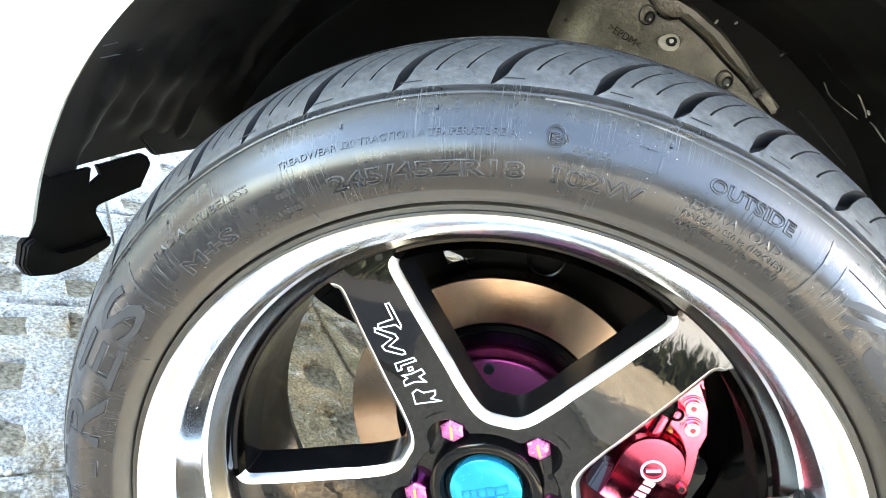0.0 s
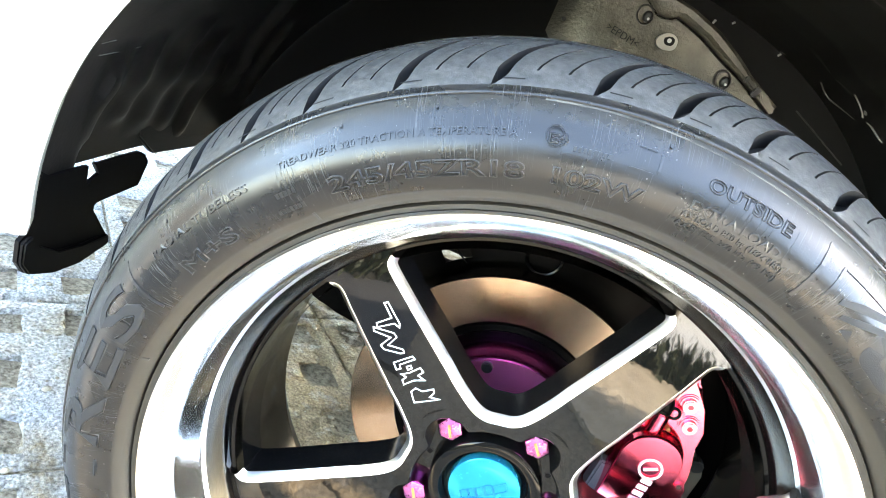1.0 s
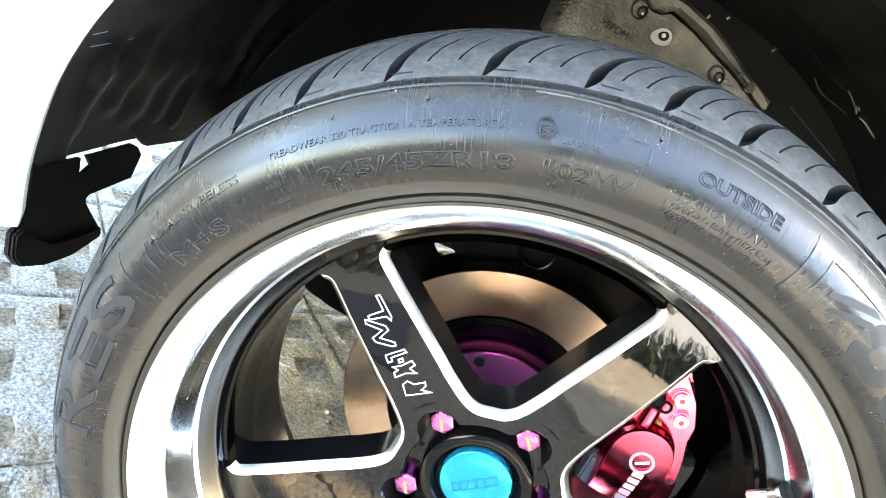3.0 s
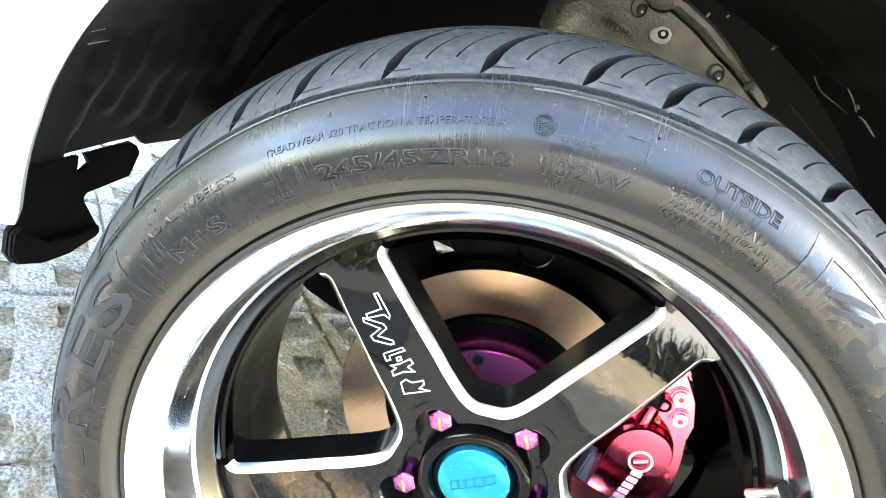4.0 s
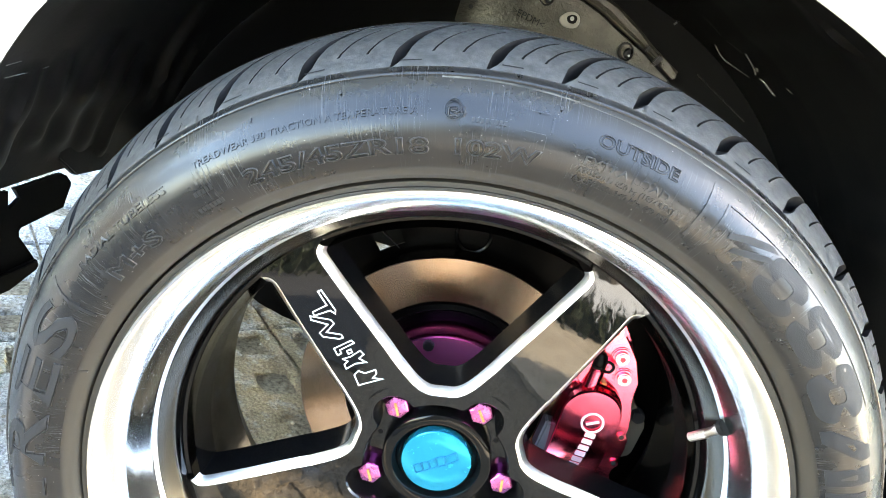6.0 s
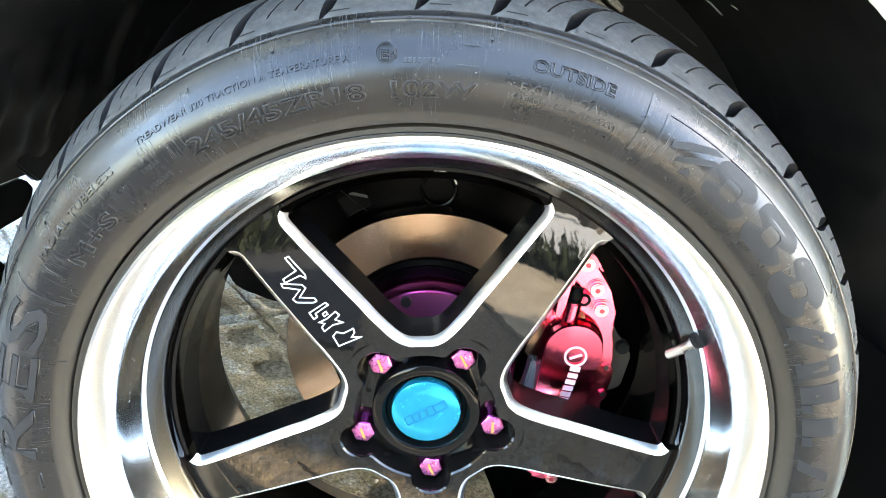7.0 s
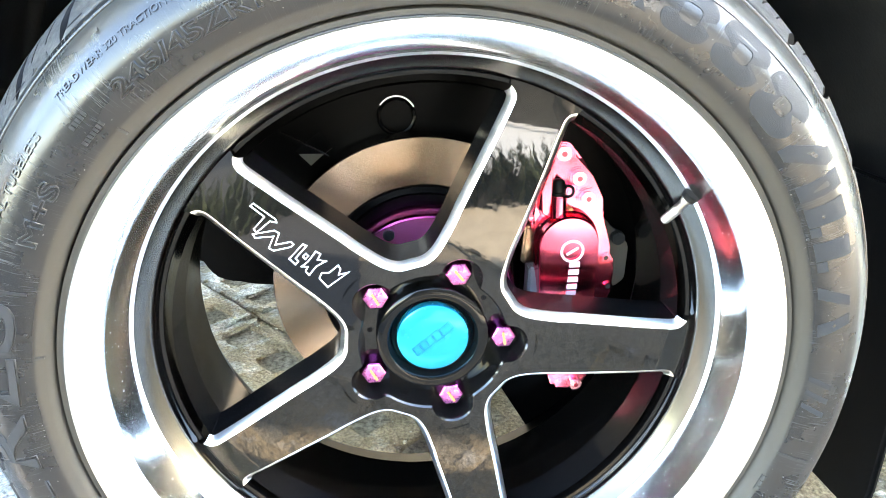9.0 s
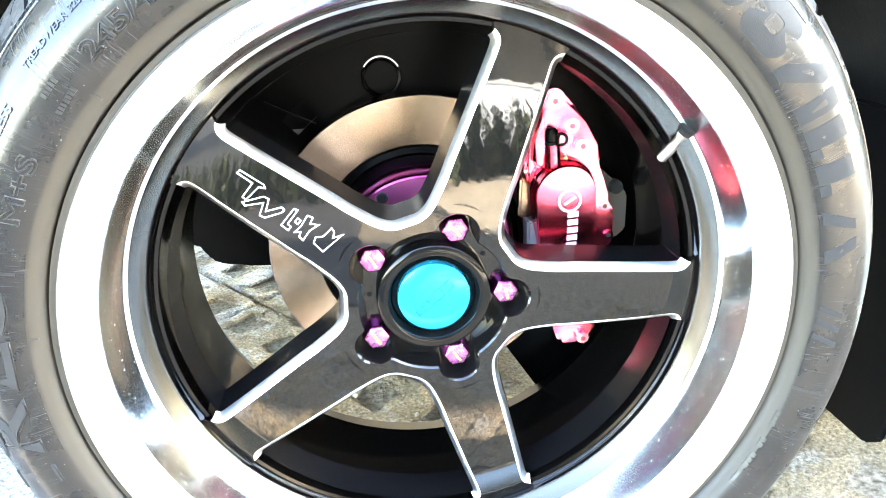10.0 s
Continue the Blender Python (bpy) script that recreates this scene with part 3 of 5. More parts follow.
part("barrel", revolve([(0.2046, -0.0030), (0.2044, 0.010), (0.2046, 0.030), (0.2040, 0.040), (0.2030, 0.100)], 160), barrel_paint, wheel, "black inner barrel")
part("barrel_flange", revolve([(0.2030, 0.100), (0.2150, 0.128), (0.2340, 0.1320), (0.2360, 0.1400), (0.2320, 0.1405)], 160), black_paint, wheel, "black inner flange")

FACE = -0.0120


def window_outline():
    """Half of a window beside a spoke, as (radius, degrees from the spoke's middle), from the hub out."""
    out = [(0.0670 + 0.0002 * ((36 - a) / 6) ** 2, a) for a in (36, 34, 32, 30, 28.4)]
    out += [(0.0684, 26.8), (0.0692, 25.4), (0.0703, 24.0), (0.0718, 22.6), (0.0738, 21.1), (0.0762, 19.7), (0.0795, 18.3), (0.0835, 16.95), (0.0880, 15.75), (0.0940, 14.4), (0.1010, 13.05)]
    out += [(r, math.degrees((0.0235 - 0.0043 * (r - 0.10) / 0.09) / r)) for r in (0.11, 0.12, 0.135, 0.15, 0.165, 0.178, 0.187, 0.192)]
    w = 0.0191
    for k in range(9):
        q = radians(80 * k / 8)
        x, z = 0.1942 + 0.0085 * math.sin(q), w + 0.0085 * (1 - math.cos(q))
        out.append((math.hypot(x, z), math.degrees(math.atan2(z, x))))
    pts = [Vector((r * math.cos(radians(a)), r * math.sin(radians(a)))) for r, a in out]
    mid = Vector((math.cos(radians(36)), math.sin(radians(36))))
    fold = lambda p: 2 * p.dot(mid) * mid - p
    whole = [fold(p) for p in pts[:0:-1]] + pts
    way = [0.0]
    for a, b in zip(whole, whole[1:]):
        way.append(way[-1] + (b - a).length)
    steps = np.linspace(0, way[-1], 2 * round(way[-1] / 0.0020) + 1)
    xy = np.stack([np.interp(steps, way, [p[k] for p in whole]) for k in (0, 1)], 1)
    ends = xy[[0, -1]].copy()
    for _ in range(14):
        xy[1:-1] = 0.25 * xy[:-2] + 0.5 * xy[1:-1] + 0.25 * xy[2:]
        xy[[0, -1]] = ends
    return [(math.hypot(x, z), math.degrees(math.atan2(z, x))) for x, z in xy[len(xy) // 2:]]


CORNER = window_outline()
WINDOW = CORNER + [(0.2045, a) for a in (13, 16, 20, 24, 28, 32, 36)]


def face_y(r):
    return FACE + 0.95 * max(0.0, min(r, 0.212) - 0.150) ** 2


def window_edge(inset, sink, upto=None):
    """Half of a window's outline on the clockwise side of a spoke, moved into the window and back."""
    pts = [Vector((r * math.cos(radians(a)), r * math.sin(radians(a)))) for r, a in WINDOW]
    out = []
    for i, p in enumerate(pts):
        a, b = pts[max(i - 1, 0)], pts[min(i + 1, len(pts) - 1)]
        if i == 0:
            nrm = Vector((math.cos(radians(36)), math.sin(radians(36))))
        elif i == len(pts) - 1:
            nrm = -Vector((math.cos(radians(36)), math.sin(radians(36))))
        else:
            t = (b - a).normalized()
            nrm = Vector((-t.y, t.x))
        q = p + nrm * inset
        out.append((q.x, face_y(p.length) + sink, q.y))
    return out[:upto]


def mirrored(points):
    return [(x, y, -z) for x, y, z in points]


SPOKE_AT = [138.9 - 72 * k for k in range(5)]
NUT_AT = [140.6 - 72 * k for k in range(5)]


def hub_edge(deg):
    """Radius of the hub's recess, with its five scallops round the nuts; deg from a spoke's middle."""
    c, r, a = 0.05715, 0.0165, radians(deg - 1.7)
    k = (c * math.sin(a)) ** 2
    out = 0.0575
    if k < r * r:
        out = max(out, c * math.cos(a) + math.sqrt(r * r - k))
    return min(out, 0.0735)


def spoke_mesh():
    bm = bmesh.new()
    cols = 24
    rows = []
    def line(radius_of, half):
        out = []
        for j in range(cols + 1):
            d = -half + 2 * half * j / cols
            r = radius_of(d)
            out.append(bm.verts.new(polar(r, d, face_y(r))))
        rows.append(out)
    line(hub_edge, 36)
    for v in rows[0]:
        v.co.y += 0.0016
    line(lambda d: hub_edge(d) + 0.0013, 36)
    line(lambda d: max(hub_edge(d) + 0.0020, 0.0652 if abs(d) > 22 else 0.0), 36)
    for r, a in CORNER:
        line(lambda d: max(r, hub_edge(d) + 0.0026 + (r - 0.067) * 0.5 if r < 0.08 else r), a)
    line(lambda d: 0.2085, CORNER[-1][1] + 0.4)
    for a, b in zip(rows, rows[1:]):
        for j in range(cols):
            bm.faces.new((a[j], a[j + 1], b[j + 1], b[j]))
    # wall and floor of the recess
    top = [polar(hub_edge(-36 + 72 * j / 48), -36 + 72 * j / 48, FACE + 0.0016) for j in range(49)]
    low = [polar(hub_edge(-36 + 72 * j / 48) - 0.001, -36 + 72 * j / 48, 0.0120) for j in range(49)]
    floor_in = [polar(0.0440, -36 + 72 * j / 48, 0.0120) for j in range(49)]
    loft([top, low, floor_in], False, bm)
    return bm


spoke = part("spoke", spoke_mesh(), black_gloss, wheel, angle=30)


def edge_mesh():
    bm = bmesh.new()
    for flip in (False, True):
        loops = [window_edge(i, s, len(CORNER)) for i, s in ((-0.0004, -0.0001), (0.0006, 0.0001), (0.0028, 0.0024), (0.0050, 0.0058), (0.0056, 0.0068))]
        if flip:
            loops = [mirrored(q) for q in loops]
        loft(loops, False, bm)
    return bm


def wall_mesh():
    bm = bmesh.new()
    for flip in (False, True):
        loops = [window_edge(0.0056, 0.0066), window_edge(0.0064, 0.018), window_edge(0.0076, 0.036)]
        if flip:
            loops = [mirrored(q) for q in loops]
        loft(loops, False, bm)
    return bm


side = part("spoke_side", wall_mesh(), side_paint, wheel, angle=50)
edge = part("machined_edge", edge_mesh(), machined, wheel, "bright machined spoke edges", angle=60)
for ob in (spoke, side, edge):
    ob.matrix_basis = about_axle(SPOKE_AT[0])
    for k in range(1, 5):
        again(ob, about_axle(-72 * k))


def collar_mesh():
    return revolve([(0.0452, 0.0125), (0.0448, -0.0010), (0.0440, -0.0032), (0.0422, -0.0042), (0.0385, -0.0046), (0.0362, -0.0040), (0.0348, -0.0018), (0.0326, 0.0050), (0.0300, 0.0066), (0.0002, 0.0066)], 160)


part("hub_collar", collar_mesh(), collar_black, wheel, angle=35)
part("centre_cap", revolve([(0.0288, 0.0060), (0.0288, 0.0), (0.0283, -0.0016), (0.0270, -0.0023), (0.0150, -0.0031), (0.0001, -0.0034)], 96), blue_cap, wheel, "bright metallic blue centre cap")


def nut_mesh():
    bm = bmesh.new()
    hexa = lambda r, y, round_: [Vector(((r * (1 - round_ * abs(math.sin(3 * a)) ** 2)) * math.cos(a), y, (r * (1 - round_ * abs(math.sin(3 * a)) ** 2)) * math.sin(a))) for a in [2 * math.pi * i / 36 for i in range(36)]]
    loft([hexa(0.0118, 0.0135, 0.02), hexa(0.0112, 0.0060, 0.04), hexa(0.0107, 0.0030, 0.08), hexa(0.0102, 0.0008, 0.08), hexa(0.0092, 0.0, 0.06)], True, bm)
    return bm


def nut_end_mesh():
    """The nut's end: six low facets round a small flat."""
    bm = bmesh.new()
    ring = lambda r, y: [polar(r, 60 * i, y) for i in range(6)]
    loft([ring(0.0098, 0.0003), ring(0.0092, -0.0004), ring(0.0045, -0.0019)], True, bm, (False, True))
    bmesh.ops.bevel(bm, geom=list(bm.edges), offset=0.0004, segments=1, affect="EDGES", clamp_overlap=True)
    return bm


nut = part("lug_nut", nut_mesh(), purple, wheel, "purple anodised lug nut", angle=35)
for k in range(5):
    d = NUT_AT[0] - 36 - 72 * k
    part("hub_hole", rod(polar(0.0500, d, 0.0125), polar(0.0500, d, 0.0116), 0.0022, 14), groove_rubber, wheel)
nut.location = polar(0.05715, NUT_AT[0], 0)
part("nut_end", nut_end_mesh(), nut_face, nut, "pink faceted end", angle=12)
for k in range(1, 5):
    o = again(nut, Matrix())
    o.matrix_basis = Matrix.Translation(polar(0.05715, NUT_AT[k], 0))



def ribbon(points, width, y, name, mat, parent, place, closed=True):
    """A thin flat line along points (across, up) in the wheel's plane."""
    bm = bmesh.new()
    n = len(points)
    pts = [Vector(p) for p in points]
    rings = []
    for i, p in enumerate(pts):
        a = pts[i - 1] if closed or i else p
        b = pts[(i + 1) % n] if closed or i < n - 1 else p
        d0 = (p - a).normalized() if (p - a).length else (b - p).normalized()
        d1 = (b - p).normalized() if (b - p).length else d0
        t = (d0 + d1).normalized() if (d0 + d1).length > 1e-4 else d0
        nr = Vector((-t.y, t.x))
        k = width / 2 / max(0.35, nr.dot(Vector((-d0.y, d0.x))))
        rings.append([bm.verts.new((q.x, yy, q.y)) for q, yy in ((p + nr * k, y), (p - nr * k, y), (p - nr * k, y + 0.0008), (p + nr * k, y + 0.0008))])
    for i in range(n if closed else n - 1):
        a, b = rings[i], rings[(i + 1) % n]
        for j in range(4):
            bm.faces.new((a[j], a[(j + 1) % 4], b[(j + 1) % 4], b[j]))
    o = part(name, bm, mat, parent, smooth=False)
    o.matrix_basis = place
    return o


MM = 0.001
SHAPES = [
    [(89.4, 7.4), (94.0, -11.5), (103.0, -9.6), (104.4, -5.0), (100.2, -1.6), (98.7, 7.1), (95.6, 6.0), (93.8, 1.5)],
    [(107.7, 4.2), (110.6, -3.4), (110.4, -12.0), (114.2, -11.2), (115.2, -7.4), (118.6, -9.8), (117.4, -3.6), (118.0, 5.8), (114.0, 6.4), (113.0, 1.4)],
    [(120.0, -3.6), (122.6, -3.2), (122.4, 0.2), (119.8, -0.2)],
    [(123.2, -11.4), (129.3, -10.6), (128.4, 4.6), (125.6, 5.3), (126.0, -7.4), (123.0, -8.0)],
    [(133.4, 0.4), (133.8, -2.4), (141.6, -12.4), (145.4, -12.8), (148.0, -3.4), (157.4, -12.4), (160.2, -11.2), (150.2, 0.6), (146.4, 1.0), (143.4, -7.8), (136.0, 0.8)],
    [(152.5, 6.4), (154.6, 8.0), (173.2, 7.8), (173.6, 5.0), (161.4, 4.6), (162.0, -7.6), (159.0, -8.4), (156.6, 4.4)],
]
for shape in SHAPES:
    ribbon([(u * MM, -v * MM) for u, v in shape], 0.0009, FACE - 0.0005, "outline_mark", white_ink, wheel, about_axle(SPOKE_AT[0]))
for u0, u1, lean in ((-19, -13, 2), (-12, -7, 1), (-6, 0, 2), (1, 7, -2), (8, 18, 3)):
    ribbon([(u0 * MM, -4 * MM), (u1 * MM, (-4 + 0.3 * lean) * MM), ((u1 + 0.6) * MM, 4 * MM), ((u0 + 0.6) * MM, (4 - 0.3 * lean) * MM)], 0.0006, -0.0040, "cap_mark", blue_line, wheel, about_axle(38))
for k, tilt in enumerate((118, 128, 100, 122, 118)):
    o = ribbon([(-0.0055, 0), (0.0055, 0)], 0.0020, -0.0030, "nut_mark", brass, wheel, Matrix.Translation(polar(0.05715, NUT_AT[k], 0)) @ about_axle(tilt), False)

valve_metal = material("grey_valve_metal", (0.36, 0.36, 0.36), 0.32, 1.0)
part("valve_seat", rod(polar(0.2212, 33.3, -0.0300), polar(0.2172, 32.7, -0.0274), 0.0064, 24, 0.0058, 0.0008), groove_rubber, wheel, "black rubber valve seat")
part("valve_nut", rod(polar(0.2180, 32.8, -0.0280), polar(0.2145, 32.2, -0.0257), 0.0046, 6, 0.0044, 0.0005), valve_metal, wheel)
part("valve_stem", rod(polar(0.2155, 32.4, -0.0263), polar(0.2080, 31.0, -0.0214), 0.0032, 20, 0.0032, 0.0004), valve_metal, wheel, "grey metal valve stem")
part("valve_cap", rod(polar(0.2095, 31.2, -0.0224), polar(0.1975, 29.2, -0.0146), 0.0042, 6, 0.0039, 0.0008), valve_metal, wheel, "faceted metal valve cap")

# ---- brake ----
brake_disc = empty("brake_disc", HUB + Vector((0, 0.103, 0)), "steel brake disc with a purple hat, behind the spokes", "brake disc")
part("rotor", revolve([(0.094, 0.001), (0.1385, 0.0), (0.1393, 0.001), (0.1393, 0.0245), (0.094, 0.0255)], 160), disc_steel, brake_disc, "bronze-tinged bare steel face", angle=30)
part("rotor_ring", revolve([(0.0965, 0.001), (0.0950, -0.002), (0.0900, -0.003), (0.0860, 0.004), (0.0800, 0.004)], 120), black_paint, brake_disc, "dark inner ring")
hat = part("hat", revolve([(0.0800, 0.004), (0.0800, -0.030), (0.0780, -0.0335), (0.0765, -0.0340)], 120), purple, brake_disc, "purple anodised hat")
part("hat_face", revolve([(0.0765, -0.0340), (0.0600, -0.0340), (0.0, -0.0340)], 120), hat_pink, hat, "bright pink-purple face")
for k in range(5):
    part("hat_bolt", rod(polar(0.0705, 116.8 + 72 * k, -0.0330), polar(0.0705, 116.8 + 72 * k, -0.0385), 0.0058, 6, 0.0052, 0.0008), steel_dark, brake_disc, "dark bolt")

caliper = empty("brake_caliper", HUB, "shiny red metal brake caliper beside the disc", "brake caliper")
FLANGE = [(0.104, 0.132), (0.110, 0.139), (0.118, 0.140), (0.131, 0.128), (0.142, 0.110), (0.152, 0.090), (0.157, 0.074), (0.153, 0.062), (0.158, 0.044), (0.166, 0.036), (0.169, 0.026), (0.167, -0.004),
          (0.163, -0.012), (0.160, -0.040), (0.158, -0.070), (0.150, -0.092), (0.138, -0.101), (0.118, -0.099), (0.112, -0.080), (0.108, -0.040), (0.104, 0.010), (0.098, 0.050), (0.090, 0.068), (0.089, 0.078), (0.095, 0.100)]
part("caliper_body", slab(FLANGE, "y", 0.064, 0.130, 0.008, None, 4), red_metal, caliper)
def rounded(outline, times=2):
    """An outline with its corners cut round."""
    for _ in range(times):
        out = []
        for a, b in zip(outline, outline[1:] + outline[:1]):
            out += [(0.75 * a[0] + 0.25 * b[0], 0.75 * a[1] + 0.25 * b[1]), (0.25 * a[0] + 0.75 * b[0], 0.25 * a[1] + 0.75 * b[1])]
        outline = out
    return outline


ARCHED = [(0.1205 + 0.0262 * math.cos(radians(a)), 0.0545 + 0.0265 * math.sin(radians(a))) for a in range(0, 181, 9)] + [(0.0943 + 0.0008 * k, 0.0545 - 0.011 * k) for k in range(1, 10)] + [(0.1467 + 0.0006 * k, 0.0545 - 0.011 * k) for k in range(9, 0, -1)]


def block_face(z, x=0.1208):
    """The front of the piston block, gently domed and leaning back below."""
    return 0.0455 + 2.0 * max(0.0, 0.07 - z) ** 2 + 3.0 * (x - 0.1208) ** 2


def piston_block():
    cx, cz, loops = 0.1208, 0.020, []
    for k, sink in ((1.06, 0.016), (1.05, 0.0105), (1.015, 0.0090), (1.0, 0.0070), (0.99, 0.0022), (0.975, 0.0006), (0.955, 0.0), (0.90, 0.0), (0.6, 0.0), (0.3, 0.0), (0.02, 0.0)):
        loop = []
        for x, z in ARCHED:
            p, q = cx + (x - cx) * k, cz + (z - cz) * (1 - (1 - k) * 0.62)
            if k <= 0.9:
                q = cz + (z - cz) * k
            loop.append((p, block_face(q, p) + sink, q))
        loops.append(loop)
    return loft(loops, True, None, (False, True))


part("piston_block", piston_block(), red_metal, caliper, angle=32)
part("shoulder", slab([(0.095, 0.080), (0.104, 0.074), (0.108, 0.090), (0.108, 0.128), (0.102, 0.126), (0.097, 0.100)], "y", 0.056, 0.08, 0.004, None, 3), red_metal, caliper)
part("boss", rod((0.1120, 0.058, 0.070), (0.1115, 0.058, 0.0965), 0.0072, 20, 0.0068, 0.0012), red_metal, caliper)
bleed = part("bleed_cap", revolve([(0.0002, 0.0), (0.0036, 0.0006), (0.0056, 0.0030), (0.0062, 0.0075), (0.0058, 0.0110), (0.0066, 0.0116), (0.0066, 0.0140), (0.0050, 0.0145)], 24), flap_black, caliper, "black rubber bleed cap")
bleed.matrix_basis = Matrix.Translation((0.1108, 0.0585, 0.1105)) @ Matrix.Rotation(radians(-90), 4, "X")
loops = []
for k in range(20):
    q = 2 * math.pi * k / 20
    loops.append([(0.1185 + (0.0050 + 0.0014 * math.cos(w)) * math.cos(q), 0.0560 + 0.0014 * math.sin(w), 0.1000 + (0.0047 + 0.0014 * math.cos(w)) * math.sin(q)) for w in [2 * math.pi * i / 8 for i in range(8)]])
ring_of = loft(loops + [loops[0]], True)
part("cap_strap", ring_of, flap_black, caliper, "black rubber loop of the bleed cap")
part("pipe_boss", rod((0.1230, 0.056, 0.0995), (0.1230, 0.068, 0.0985), 0.0056, 18, 0.0056, 0.001), red_metal, caliper)
part("brass_fitting", rod((0.1225, 0.066, 0.0830), (0.1225, 0.0565, 0.0830), 0.0026, 6, 0.0022, 0.0004), brass, caliper, "small brass fitting")
for x, z, r in ((0.1149, 0.1310, 0.0098), (0.1291, 0.1095, 0.0096), (0.1380, 0.0915, 0.0096)):
    part("bolt_boss", rod((x, 0.080, z), (x, 0.0618, z), r, 28, r * 0.97, 0.0012), red_metal, caliper)
for x, z, r in ((0.1149, 0.1310, 0.0066), (0.1291, 0.1095, 0.0064), (0.1380, 0.0915, 0.0064), (0.1390, -0.0920, 0.0062)):
    b = part("bolt", rod((x, 0.070, z), (x, 0.0585, z), r, 20, r * 0.92, 0.0012), pink_bolt, caliper, "pale pink metal bolt head")
    part("socket", rod((x, 0.0590, z), (x, 0.0583, z), r * 0.40, 6), bolt_dark, b)
for x, z in ((0.1588, 0.0355), (0.1626, 0.0078)):
    b = part("screw", rod((x, 0.070, z), (x, 0.0625, z), 0.0050, 18, 0.0046, 0.0008), red_metal, caliper, "red screw head")
    part("socket", rod((x, 0.0628, z), (x, 0.0622, z), 0.0024, 6), steel_dark, b)
part("brake_pad", slab([(0.089, -0.004), (0.105, -0.004), (0.105, 0.026), (0.090, 0.030)], "y", 0.062, 0.080, 0.002), pad_grey, caliper, "grey brake pad")
part("pad_plate", slab([(0.084, 0.030), (0.100, 0.030), (0.096, 0.062), (0.087, 0.066)], "y", 0.070, 0.080, 0.002), disc_steel, caliper, "bare metal pad plate")
ring = [(0.1228 + 0.0092 * math.cos(radians(a)), 0.0500 + 0.0092 * math.sin(radians(a))) for a in range(0, 360, 15)]
ribbon(ring, 0.0020, 0.0454, "round_mark", pale_pink, caliper, Matrix())
ribbon([(0.1180, 0.0470), (0.1280, 0.0530)], 0.0022, 0.0454, "round_mark", pale_pink, caliper, Matrix(), False)
for z in (0.0370, 0.0295, 0.0220, 0.0145, 0.0070, -0.0005):
    ribbon([(0.1215, z), (0.1305, z)], 0.0048, block_face(z) - 0.0008, "bar_mark", pale_pink, caliper, Matrix(), False)

part("bracket_plate", slab([(0.160, 0.050), (0.175, 0.052), (0.187, 0.036), (0.1935, 0.0325), (0.2005, 0.024), (0.1995, -0.012), (0.189, -0.020), (0.160, -0.022)], "y", 0.118, 0.124, 0.002), pad_tan, caliper, "dull tan metal bracket plate")
part("bracket_bolt", rod((0.187, 0.122, 0.034), (0.187, 0.110, 0.034), 0.0075, 6, 0.0070, 0.001), steel_dark, caliper)

# ---- suspension ----
suspension = empty("wheel_suspension", HUB + Vector((0, 0.165, 0)), "black steel suspension strut and arms behind the wheel", "suspension")
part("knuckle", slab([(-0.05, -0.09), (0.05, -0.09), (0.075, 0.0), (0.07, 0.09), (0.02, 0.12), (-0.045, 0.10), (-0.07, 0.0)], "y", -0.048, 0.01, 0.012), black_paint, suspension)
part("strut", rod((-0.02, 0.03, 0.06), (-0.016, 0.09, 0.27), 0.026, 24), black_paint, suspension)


def sector(r0, r1, a0, a1, y, thick, bm=None):
    n = max(2, int(abs(a1 - a0) / 4))
    bm = bm or bmesh.new()
    return revolve([(r0, y), (r1, y), (r1, y + thick), (r0, y + thick), (r0, y)], n, a0, a1, bm)


shield = sector(0.110, 0.231, -60, 123, -0.028, 0.002)
sector(0.110, 0.147, 123, 133, -0.028, 0.002, shield)
sector(0.166, 0.231, 123, 133, -0.028, 0.002, shield)
sector(0.110, 0.231, 133, 152, -0.028, 0.002, shield)
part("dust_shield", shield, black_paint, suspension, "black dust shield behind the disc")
hook = [(0.0172 * math.cos(radians(a)) - 0.0205, 0.0172 * math.sin(radians(a)) + 0.1525) for a in range(26, 150, 10)]
ribbon(hook, 0.0012, -0.0325, "wire_clip", silver, suspension, Matrix(), False)
grommet = bmesh.new()
loops = []
for k in range(28):
    q = 2 * math.pi * k / 28
    loops.append([(-0.0205 + (0.0160 + 0.0020 * math.cos(w)) * math.cos(q), -0.030 + 0.0020 * math.sin(w), 0.1515 + (0.0160 + 0.0020 * math.cos(w)) * math.sin(q)) for w in [2 * math.pi * i / 8 for i in range(8)]])
loft(loops + [loops[0]], True, grommet)
part("grommet", grommet, side_paint, suspension, "black rubber grommet in the shield")
part("shield_fold", rod((-0.1242, -0.0290, 0.1401), (-0.0830, -0.0290, 0.1168), 0.0009, 8), side_paint, suspension)
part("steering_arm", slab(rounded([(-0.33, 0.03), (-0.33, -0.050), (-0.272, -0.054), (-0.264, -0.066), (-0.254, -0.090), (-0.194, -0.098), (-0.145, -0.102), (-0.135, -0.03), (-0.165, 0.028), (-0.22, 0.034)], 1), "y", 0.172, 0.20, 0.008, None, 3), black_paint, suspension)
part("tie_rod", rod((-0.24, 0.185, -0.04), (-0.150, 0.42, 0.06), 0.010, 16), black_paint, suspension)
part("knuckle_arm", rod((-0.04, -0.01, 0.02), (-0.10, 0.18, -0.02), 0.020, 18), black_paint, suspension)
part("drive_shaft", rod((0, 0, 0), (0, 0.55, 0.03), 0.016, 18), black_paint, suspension)
